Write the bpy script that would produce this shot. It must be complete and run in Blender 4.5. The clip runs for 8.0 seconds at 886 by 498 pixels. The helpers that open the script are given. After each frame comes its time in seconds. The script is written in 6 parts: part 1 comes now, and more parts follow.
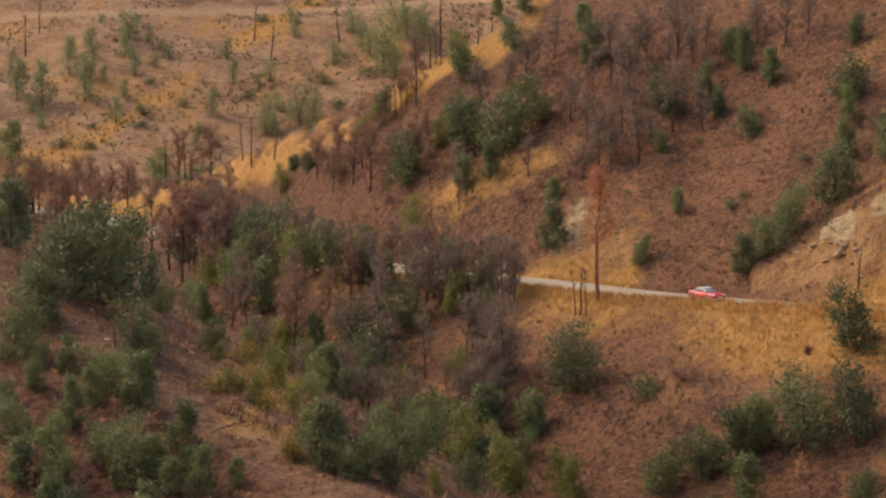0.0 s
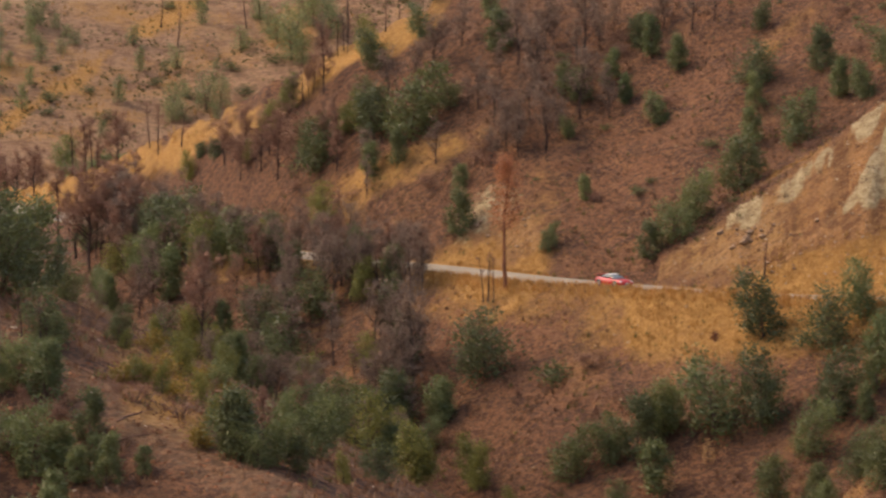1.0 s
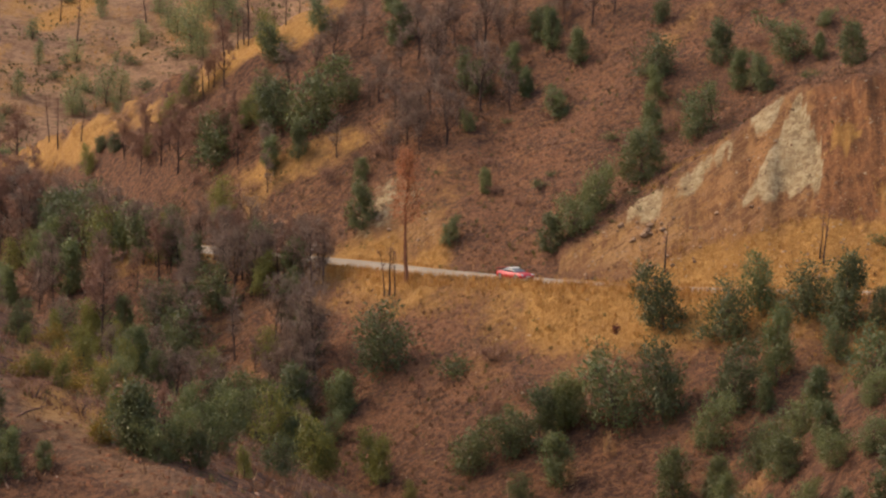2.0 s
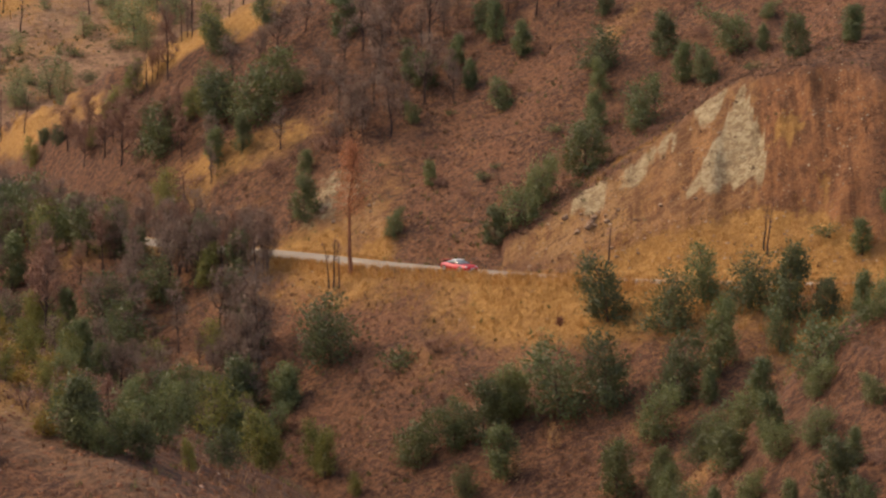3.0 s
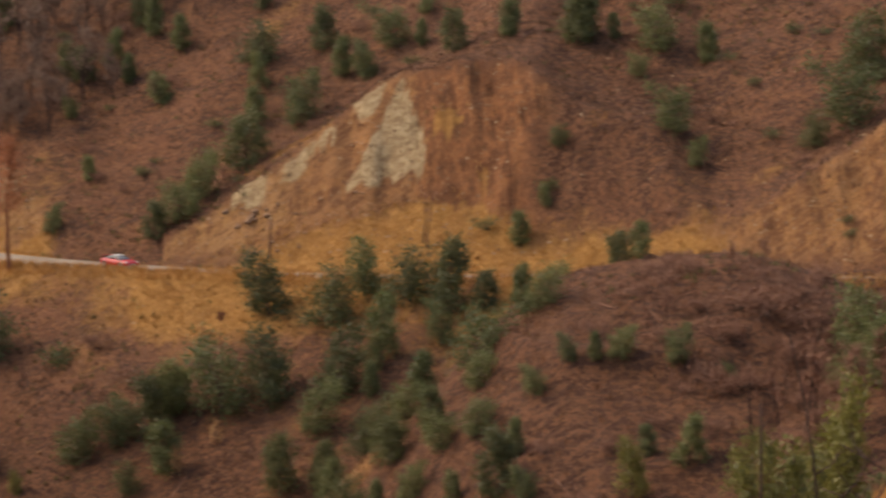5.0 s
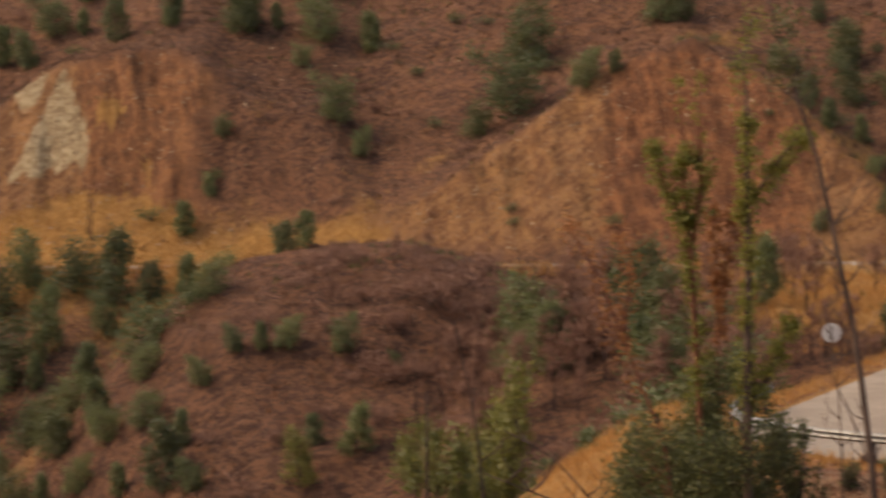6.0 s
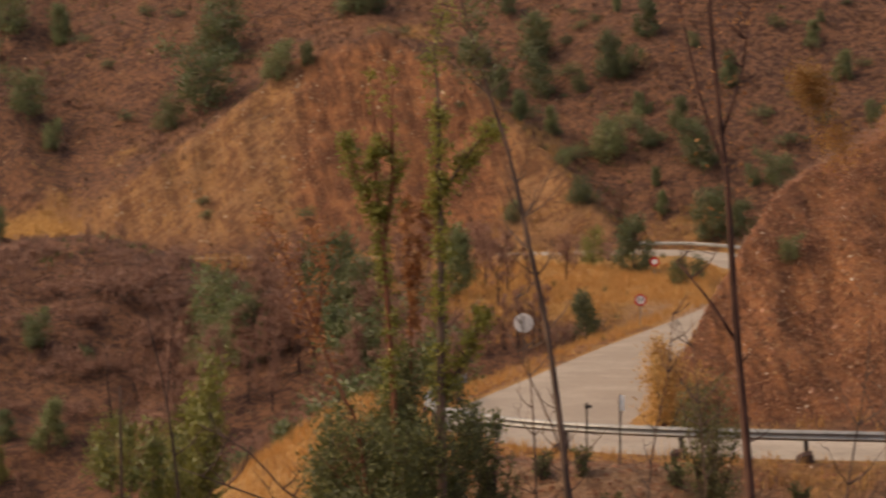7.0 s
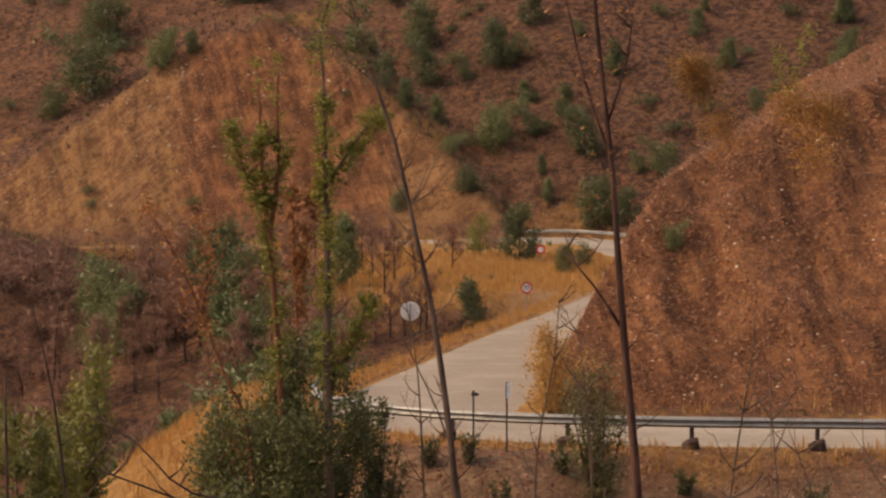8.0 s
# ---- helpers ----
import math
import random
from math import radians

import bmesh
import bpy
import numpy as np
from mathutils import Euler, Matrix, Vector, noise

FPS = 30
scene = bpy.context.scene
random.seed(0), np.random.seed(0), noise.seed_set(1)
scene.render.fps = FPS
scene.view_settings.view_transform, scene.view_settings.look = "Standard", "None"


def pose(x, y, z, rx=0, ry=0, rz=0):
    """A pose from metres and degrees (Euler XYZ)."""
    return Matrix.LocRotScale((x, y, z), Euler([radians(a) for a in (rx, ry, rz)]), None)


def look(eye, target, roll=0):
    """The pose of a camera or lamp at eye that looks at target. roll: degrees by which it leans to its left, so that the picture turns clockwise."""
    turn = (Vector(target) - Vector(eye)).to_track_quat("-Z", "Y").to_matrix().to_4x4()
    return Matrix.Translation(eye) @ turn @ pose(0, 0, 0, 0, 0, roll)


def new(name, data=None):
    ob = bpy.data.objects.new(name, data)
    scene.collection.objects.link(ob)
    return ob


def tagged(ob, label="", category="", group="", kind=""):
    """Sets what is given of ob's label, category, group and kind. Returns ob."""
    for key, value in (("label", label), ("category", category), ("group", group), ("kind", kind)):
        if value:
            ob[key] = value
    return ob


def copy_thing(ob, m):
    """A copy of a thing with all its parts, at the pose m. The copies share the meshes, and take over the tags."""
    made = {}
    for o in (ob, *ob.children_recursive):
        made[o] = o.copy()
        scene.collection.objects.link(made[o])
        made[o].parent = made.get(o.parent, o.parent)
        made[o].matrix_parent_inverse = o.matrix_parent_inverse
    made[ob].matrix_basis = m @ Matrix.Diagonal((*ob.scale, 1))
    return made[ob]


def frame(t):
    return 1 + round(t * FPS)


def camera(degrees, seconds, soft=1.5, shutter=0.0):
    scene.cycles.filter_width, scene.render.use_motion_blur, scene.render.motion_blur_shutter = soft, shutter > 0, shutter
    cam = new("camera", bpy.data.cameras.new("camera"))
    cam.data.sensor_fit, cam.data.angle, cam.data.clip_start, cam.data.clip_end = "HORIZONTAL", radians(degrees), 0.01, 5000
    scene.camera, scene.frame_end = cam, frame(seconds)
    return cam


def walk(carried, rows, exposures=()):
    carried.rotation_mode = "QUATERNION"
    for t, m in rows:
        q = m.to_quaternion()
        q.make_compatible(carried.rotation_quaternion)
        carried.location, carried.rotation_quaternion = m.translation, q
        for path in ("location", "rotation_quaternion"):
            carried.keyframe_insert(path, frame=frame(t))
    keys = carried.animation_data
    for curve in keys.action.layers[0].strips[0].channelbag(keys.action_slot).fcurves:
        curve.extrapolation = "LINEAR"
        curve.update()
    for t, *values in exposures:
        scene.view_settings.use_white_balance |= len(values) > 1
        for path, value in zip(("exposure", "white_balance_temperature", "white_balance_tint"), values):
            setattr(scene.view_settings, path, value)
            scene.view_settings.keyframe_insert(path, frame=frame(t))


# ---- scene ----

# ---- camera: one standing point high on the near hillside, a slow turn to the right ----
EYE = 45.0
cam = camera(17.0, 8.0, soft=2.1, shutter=0.45)
ROWS = [  # seconds, degrees to the right, tilt
    (0.0, -5.719, -3.413), (0.5, -5.003, -3.485), (1.0, -3.932, -3.662), (1.5, -2.760, -3.725),
    (3.0, -0.936, -3.937), (3.5, 0.000, -3.986), (4.0, 1.250, -4.012), (4.2, 1.990, -4.022),
    (5.3, 7.320, -4.080), (5.5, 8.585, -4.116), (6.0, 12.113, -4.245), (6.5, 15.078, -4.335),
    (7.0, 18.055, -4.389), (7.5, 19.391, -4.520), (8.0, 20.258, -4.615),
]
walk(cam, [(t, pose(0, 0, EYE, 90 + tilt, 0, -turn)) for t, turn, tilt in ROWS], [(0.0, 0.42, 7900, 8), (4.0, 0.20, 8000, 10), (6.0, 0.08, 8300, 12), (8.0, 0.07, 8700, 14)])

# ---- light: a thin overcast with a broad, warm sun from the upper left ----
world = bpy.data.worlds.new("sky")
world.use_nodes = True
wn = world.node_tree
sky = wn.nodes.new("ShaderNodeTexSky")
sky.sky_type, sky.sun_disc = "NISHITA", False
SUN_UP, SUN_TURN = radians(48), radians(-75)
sky.sun_elevation, sky.sun_rotation = SUN_UP, SUN_TURN
sky.dust_density, sky.air_density = 3.0, 1.0
wn.nodes["Background"].inputs["Strength"].default_value = 0.25
wn.links.new(sky.outputs["Color"], wn.nodes["Background"].inputs["Color"])
scene.world = world
sun = new("sun", bpy.data.lights.new("sun", "SUN"))
sun.data.energy, sun.data.angle, sun.data.color = 1.05, radians(14), (1.0, 0.86, 0.68)
sun.matrix_world = look((0, 0, 0), (-math.sin(SUN_TURN) * math.cos(SUN_UP), -math.cos(SUN_TURN) * math.cos(SUN_UP), -math.sin(SUN_UP)))

# -- terrain functions --
def lattice(x, y, seed):
    """Smooth value noise, -1 to 1, one cell a metre."""
    xi, yi = np.floor(x), np.floor(y)
    fx, fy = x - xi, y - yi
    fx, fy = fx * fx * (3 - 2 * fx), fy * fy * (3 - 2 * fy)

    def corner(i, j):
        v = np.sin(i * 127.1 + j * 311.7 + seed * 74.7) * 43758.5453
        return 2 * (v - np.floor(v)) - 1
    low = corner(xi, yi) * (1 - fx) + corner(xi + 1, yi) * fx
    high = corner(xi, yi + 1) * (1 - fx) + corner(xi + 1, yi + 1) * fx
    return low * (1 - fy) + high * fy


def rough(x, y, size, seed, octaves=4):
    total, amount = 0.0, 1.0
    for k in range(octaves):
        total = total + amount * lattice(x / size + 17.3 * k, y / size - 9.1 * k, seed + k)
        size, amount = size * 0.47, amount * 0.5
    return total


def ramp(v, lo, hi):
    s = np.clip((v - lo) / (hi - lo), 0, 1)
    return s * s * (3 - 2 * s)


def polar(turn, far, up):
    return (far * math.sin(math.radians(turn)), far * math.cos(math.radians(turn)), up)


# the road's centre line: bearing, distance and height from the viewpoint, then plan coordinates round the hairpin
ROAD_FAR = [(-17, 560, -22), (-13.5, 470, -21.5), (-11.3, 405, -21.3), (-9, 358, -21.4), (-7.2, 333, -21.6), (-5.5, 321, -21.8),
            (-3.8, 312, -22.1), (-2.3, 302, -22.3), (0, 291, -22.45), (1.9, 283, -22.4), (5, 274, -22.0), (8, 267, -21.3),
            (11, 258, -20.7), (13.7, 251, -20.1), (17.5, 244, -19.4), (20.4, 240, -18.8), (22.4, 237, -18.4),
            (23.9, 229.5, -18.55), (24.7, 217, -18.4), (24.9, 204, -18.2), (24.8, 192, -17.8)]
ROAD_NEAR = [(75.2, 164.2, -16.9), (63, 143.7, -15.9), (51, 123.6, -14.9), (43, 110, -14.3), (37.2, 100.3, -13.9),
             (34.4, 95.0, -13.75), (34.8, 91.2, -13.65), (38.3, 88.0, -13.6), (45.6, 84.4, -13.6), (56.5, 79.2, -13.5), (72, 72, -13.3), (95, 61, -13.0)]


def spline(points, step):
    """A smooth line through the points, a place every step metres or so."""
    p, out = np.array(points, float), []
    p = np.vstack([2 * p[0] - p[1], p, 2 * p[-1] - p[-2]])
    for a, b, c, d in zip(p, p[1:], p[2:], p[3:]):
        n = max(2, int(np.linalg.norm(c - b) / step))
        for t in np.arange(n) / n:
            out.append(0.5 * (2 * b + (c - a) * t + (2 * a - 5 * b + 4 * c - d) * t * t + (3 * b - a - 3 * c + d) * t ** 3))
    return np.array(out + [p[-2]])


ROAD = spline([polar(*row) for row in ROAD_FAR] + ROAD_NEAR, 3.0)
ROAD_HALF = 3.4


def to_road(x, y):
    """Distance to the road's centre line, and the road's height there."""
    if x.size < 40:  # a few places: all stretches at once
        (ax, ay, az), (bx, by, bz) = ROAD[:-1].T, ROAD[1:].T
        dx, dy, px, py = bx - ax, by - ay, x.reshape(-1, 1), y.reshape(-1, 1)
        t = np.clip(((px - ax) * dx + (py - ay) * dy) / (dx * dx + dy * dy), 0, 1)
        d = np.hypot(px - ax - t * dx, py - ay - t * dy)
        k = (np.arange(x.size), d.argmin(1))
        return d[k].reshape(x.shape), (az + t * (bz - az))[k].reshape(x.shape)
    best, high = np.full(x.shape, 1e6), np.zeros(x.shape)
    for k in range(0, len(ROAD) - 1, 12):  # stretch by stretch, only the ground within reach of it
        run = ROAD[k:k + 13]
        lo, hi = run.min(0) - 110, run.max(0) + 110
        here = np.nonzero((x > lo[0]) & (x < hi[0]) & (y > lo[1]) & (y < hi[1]))[0]
        px, py, nearest, z = x[here], y[here], best[here], high[here]
        for (ax, ay, az), (bx, by, bz) in zip(run, run[1:]):
            dx, dy = bx - ax, by - ay
            t = np.clip(((px - ax) * dx + (py - ay) * dy) / (dx * dx + dy * dy), 0, 1)
            d = np.hypot(px - ax - t * dx, py - ay - t * dy)
            near = d < nearest
            nearest, z = np.where(near, d, nearest), np.where(near, az + t * (bz - az), z)
        best[here], high[here] = nearest, z
    return best, high


def merge(a, b, soft):
    """The higher of two surfaces, with the crease between them rounded off."""
    h = np.clip(soft - np.abs(a - b), 0, soft) / soft
    return np.maximum(a, b) + h * h * soft * 0.25


FOOT = np.array([(-20, 30), (-12, 30), (-9, 22), (-7, 14), (-5, 7), (-3, 4), (-1, 8), (0.5, 7), (5.8, 7), (7.5, 2), (9.9, 1), (10.7, 5), (11.6, 6), (22.6, 9), (25, 10), (40, 12)])
SPUR = np.array([(0.4, 0), (2.0, 6.2), (4.75, 18.7), (5.2, 19.8), (6.7, 19.6), (7.6, 17.2), (8.6, 13.2), (9.6, 8.6), (10.3, 4.0), (10.7, 2.2), (11.2, 3.6), (12.6, 8.5), (15.0, 16.2), (16.9, 18.4), (18.6, 14.0), (20.4, 5.5), (21.5, 0)])
CREST = np.array([(-20, 2), (-12, 4), (-11, 9), (-8.9, 23.1), (-8, 29.2), (-7, 37.8), (-6, 41.4), (-5, 46.6), (-4.2, 50.8), (-3, 80), (0, 150), (3, 260), (40, 300)])
RUN = np.array([(a, d, z) for a, d, z in ROAD_FAR[:17]] + [(26, 233, -18), (32, 230, -18), (45, 225, -18)])


def natural(x, y):
    """The hillsides before the road was cut into them, in metres from the eye's height."""
    turn, far = np.degrees(np.arctan2(x, y)), np.hypot(x, y)
    wide = np.clip(turn, -20, 45)
    sway = wide + rough(x, y, 30, 121, 2) * 0.35 * ramp(far, 255, 275) * ramp(wide, -6, -2)
    run, zr = np.interp(wide, RUN[:, 0], RUN[:, 1]), np.interp(wide, RUN[:, 0], RUN[:, 2])
    foot, crest = np.interp(sway, FOOT[:, 0], FOOT[:, 1]), np.interp(wide, CREST[:, 0], CREST[:, 1])
    bumps = rough(x, y, 34, 3, 3) * 1.6 + rough(x, y, 7, 8, 3) * 0.45
    foot = np.where(far < run + 3, np.maximum(foot, 2), foot)
    u = far - run - foot
    up = np.where(u > 0, 0.56 * np.minimum(u, 95) + 0.30 * np.maximum(u - 95, 0), 0.58 * u)
    up = up + bumps * ramp(np.abs(u), 2, 25)
    back = 0.56 * crest - 0.42 * (u - crest) + bumps * 0.6
    # two spurs that the road has cut through
    top = np.interp(sway, SPUR[:, 0], SPUR[:, 1], 0, 0)
    step = far - run
    spurs = top + np.interp(wide, [4.9, 7.5, 9.6, 10.9], [-0.04, 0.28, 0.28, -0.04]) * np.clip(step - 5 - top / 1.12, 0, 28) + bumps * 0.35 * ramp(top, 0, 6)
    spurs = np.where((step > 2.5) & (top > 0.05), spurs, -90)
    fine = rough(x, y, 3.4, 181, 3) * 0.34 * ramp(far, 215, 240) * ramp(430 - far, 0, 20) * ramp(np.abs(far - run), 5, 9)
    hill = zr + merge(np.minimum(up, back), spurs, 6.5) + fine
    hill = np.where(turn < -60, -60, hill)
    hill = np.where(turn > 75, -60, hill)
    far_foot = 548 + 22 * np.sin(np.radians(turn * 14 + 30)) + 10 * np.sin(np.radians(turn * 33))
    rise = far - far_foot
    beyond = -23 + np.where(rise > 0, 0.36 * np.minimum(rise, 260), 0.03 * rise) + rough(x, y, 55, 21, 3) * 2.2 * ramp(rise, 0, 40)
    hill = np.maximum(hill, np.where((far > 400) & (np.abs(turn) < 60), beyond, -90))
    hill = np.minimum(hill, 95 + rough(x, y, 260, 5, 3) * 22)
    floor = -60 + rough(x, y, 40, 11, 3) * 3
    hill = np.maximum(hill, floor)
    near = -1.75 - 0.45 * (x * 0.17 + y * 0.985) + rough(x, y, 6, 31, 3) * 0.3 * ramp(far, 4, 20)
    near = np.clip(near, -70, 60)
    hill = np.maximum(hill, near)
    # the low mound in front of the road
    mx, my = polar(11.3, 214, 0)[:2]
    ex, ey = x - mx, y - my
    s = ex * 0.98 - ey * 0.2
    q = ex * 0.2 + ey * 0.98
    mound = -15.0 - np.where(s < 0, np.sqrt(9 + (0.32 * s) ** 2) - 3, np.sqrt(1 + (0.42 * s) ** 2) - 1) - (np.sqrt(16 + (0.52 * q) ** 2) - 4) - (np.sqrt(16 + (0.8 * np.maximum(-s - 11, 0)) ** 2) - 4)
    mound = mound + rough(x, y, 12, 41, 4) * 0.5 + rough(x, y, 2.6, 43, 3) * 0.32
    # a narrow terrace across its front
    mound = mound + 0.9 * np.exp(-((mound + 21.6) / 0.7) ** 2) * ramp(turn, 6.0, 7.0) * ramp(11.6 - turn, 0, 0.8) * (q < 0)
    hill = merge(hill, mound, 3.0)
    # the bare spur that runs down from the left
    ax, ay, bx, by = -38.5, 165.6, -19.3, 146.7
    length = math.hypot(bx - ax, by - ay)
    tx, ty = (bx - ax) / length, (by - ay) / length
    s = (x - ax) * tx + (y - ay) * ty
    q = (x - ax) * -ty + (y - ay) * tx
    spur = -14.0 - 0.255 * s - (np.sqrt(9 + (0.5 * q) ** 2) - 3) + rough(x, y, 9, 51, 4) * 0.5
    spur = np.where(s < -90, -90, spur)
    hill = np.maximum(hill, spur)
    # the nose of ground inside the hairpin
    behind_crest = (y - 101.4) - 0.255 * (x - 46.2)
    nose = np.minimum(-6.8 + 0.41 * (x - 46.2), 9) - 0.22 * np.maximum(behind_crest, 0) + rough(x, y, 10, 61, 4) * 0.5
    inner = (x - 51) * 0.86 - (y - 123.6) * 0.51
    behind = (x - 38.3) * 0.43 + (y - 88) * 0.9
    nose = nose - 6.0 * np.maximum(1.0 - inner, 0) - 6.0 * np.maximum(1.0 - behind, 0) - 0.8 * np.maximum(far - 150, 0)
    hill = np.maximum(hill, np.where((x > 20) & (x < 130), nose, -90))
    # the level ground between the two arms of the road
    d = np.hypot(x - 74, y - 190)
    hill = np.maximum(hill, -17.6 - 0.5 * np.maximum(d - 20, 0) + rough(x, y, 8, 71, 3) * 0.25)
    return hill


def ground_parts(x, y):
    """Height above the datum, distance to the road, how deep the road's cut bites here, and the fill under it."""
    hill = natural(x, y)
    d, zr = to_road(x, y)
    turn, far = np.degrees(np.arctan2(x, y)), np.hypot(x, y)
    grain = rough(x, y, 3.2, 81, 3)
    gully = rough(x * 1.0, y * 0.25, 2.6, 91, 3)
    inner = (x - 51) * 0.86 - (y - 123.6) * 0.51
    behind = (x - 38.3) * 0.43 + (y - 88) * 0.9
    close = ramp(185 - np.hypot(x, y), 0, 25) * ramp(inner, 0, 2) * ramp(behind, 0, 2)
    bank = np.maximum(d - ROAD_HALF - 1.6, 0)
    cut = zr + 1.12 * bank + (gully * np.where(x > 45, 1.0, 0.8 + 0.3 * ramp(x, 24, 27)) * (1 - 0.85 * ramp(turn, 7.4, 8.2) * ramp(11.0 - turn, 0, 0.5)) + grain * 0.55 + rough(x, y, 1.5, 151, 2) * 0.3) * ramp(bank, 1, 7)
    along = (x - 37.2) * 0.51 + (y - 100.3) * 0.86
    ribs = rough(x * 0.9 - y * 0.25, y * 0.22, 1.5, 141, 4)
    steep = np.minimum(-13.9 - 0.0404 * along + 2.4 * np.maximum(inner - 3.8, 0), -13.55 + 0.60 * np.maximum(behind - 4.2, 0) + ribs * 0.42 * ramp(behind, 4.5, 8) + grain * 0.30)
    cut = cut * (1 - close) + steep * close
    fill = zr - 0.03 - 0.62 * np.maximum(d - ROAD_HALF - 1.2 - 2.6 * ramp(22 - np.hypot(x - 31, y - 90), 0, 8) * ramp(37 - x, 0, 5), 0) + grain * 0.22 * ramp(d, 5, 8)
    lip = np.interp(turn, [-4.5, -3.3, -2.2, -1.0, -0.2, 1.9, 3.0, 6.0, 8.5, 10.0, 17.5, 19.2, 20.6, 21.6], [0, 0, 0.12, 0.24, 0.46, 0.46, 0.34, 0.24, 0.16, 0.45, 0.50, 0.40, 0.15, 0])
    lip = lip * (1 + 0.5 * grain) * ramp(d, ROAD_HALF - 0.2, ROAD_HALF + 0.9) * ramp(7.5 - d, 0, 2.5) * ramp(far, 221, 229) * (far < np.interp(turn, RUN[:, 0], RUN[:, 1]))
    high = np.maximum(np.minimum(hill, cut), fill) + lip
    depth = hill - cut
    bed = ramp(d, ROAD_HALF - 1.2, ROAD_HALF - 0.1)
    high = np.where(d < ROAD_HALF + 0.4, (zr - 0.14) * (1 - bed) + np.minimum(high, zr - 0.02 + lip) * bed, high)
    return high + EYE, d, depth, fill - hill


def ground(x, y):
    return ground_parts(np.atleast_1d(np.asarray(x, float)), np.atleast_1d(np.asarray(y, float)))[0]


def spot(turn, far):
    """The point of the ground on that bearing at that distance."""
    x, y, _ = polar(turn, far, 0)
    return Vector((x, y, float(ground(x, y)[0])))
# -- end of terrain functions --


# ---- materials ----
class Nodes:
    """A few short calls for building node materials."""

    def __init__(self, name, rough_value=0.9):
        self.mat = bpy.data.materials.new(name)
        self.mat.use_nodes = True
        self.t = self.mat.node_tree
        self.b = self.t.nodes["Principled BSDF"]
        self.b.inputs["Roughness"].default_value = rough_value
        self.b.inputs["Specular IOR Level"].default_value = 0.2
        self.where = self.t.nodes.new("ShaderNodeNewGeometry").outputs["Position"]

    def noise(self, scale, detail=4.0, rough_value=0.6, stretch=None, own=False, slant=None):
        n = self.t.nodes.new("ShaderNodeTexNoise")
        n.inputs["Scale"].default_value, n.inputs["Detail"].default_value, n.inputs["Roughness"].default_value = scale, detail, rough_value
        src = self.t.nodes.new("ShaderNodeTexCoord").outputs["Object"] if own else self.where
        if stretch:
            m = self.t.nodes.new("ShaderNodeMapping")
            m.inputs["Scale"].default_value = stretch
            self.t.links.new(src, m.inputs["Vector"])
            src = m.outputs["Vector"]
        if slant is not None:  # drawn out along a line that climbs to the right
            m = self.t.nodes.new("ShaderNodeMapping")
            m.vector_type = "TEXTURE"
            m.inputs["Rotation"].default_value, m.inputs["Scale"].default_value = (0, -slant, 0), (6.0, 2.0, 1.0)
            self.t.links.new(src, m.inputs["Vector"])
            src = m.outputs["Vector"]
        self.t.links.new(src, n.inputs["Vector"])
        return n.outputs["Fac"]

    def ramp(self, fac, lo, hi):
        n = self.t.nodes.new("ShaderNodeMapRange")
        n.interpolation_type = "SMOOTHSTEP"
        n.inputs["From Min"].default_value, n.inputs["From Max"].default_value = lo, hi
        self.t.links.new(fac, n.inputs["Value"])
        return n.outputs["Result"]

    def mix(self, fac, a, b, kind="MIX"):
        n = self.t.nodes.new("ShaderNodeMix")
        n.data_type, n.blend_type = "RGBA", kind
        self.put(fac, n.inputs[0]), self.put(a, n.inputs[6]), self.put(b, n.inputs[7])
        return n.outputs[2]

    def sums(self, op, a, b):
        n = self.t.nodes.new("ShaderNodeMath")
        n.operation, n.use_clamp = op, True
        self.put(a, n.inputs[0]), self.put(b, n.inputs[1])
        return n.outputs[0]

    def put(self, v, socket):
        if isinstance(v, (int, float)):
            socket.default_value = v
        elif isinstance(v, tuple):
            socket.default_value = (*v, 1.0)
        else:
            self.t.links.new(v, socket)

    def attribute(self, name):
        n = self.t.nodes.new("ShaderNodeAttribute")
        n.attribute_name = name
        return n.outputs["Fac"]

    def chance(self):
        return self.t.nodes.new("ShaderNodeObjectInfo").outputs["Random"]

    def island(self):
        return self.t.nodes.new("ShaderNodeNewGeometry").outputs["Random Per Island"]

    def done(self, colour, bump=None, strength=0.5, distance=0.1):
        self.put(colour, self.b.inputs["Base Color"])
        if bump is not None:
            n = self.t.nodes.new("ShaderNodeBump")
            n.inputs["Strength"].default_value, n.inputs["Distance"].default_value = strength, distance
            self.t.links.new(bump, n.inputs["Height"])
            self.t.links.new(n.outputs["Normal"], self.b.inputs["Normal"])
        return self.mat


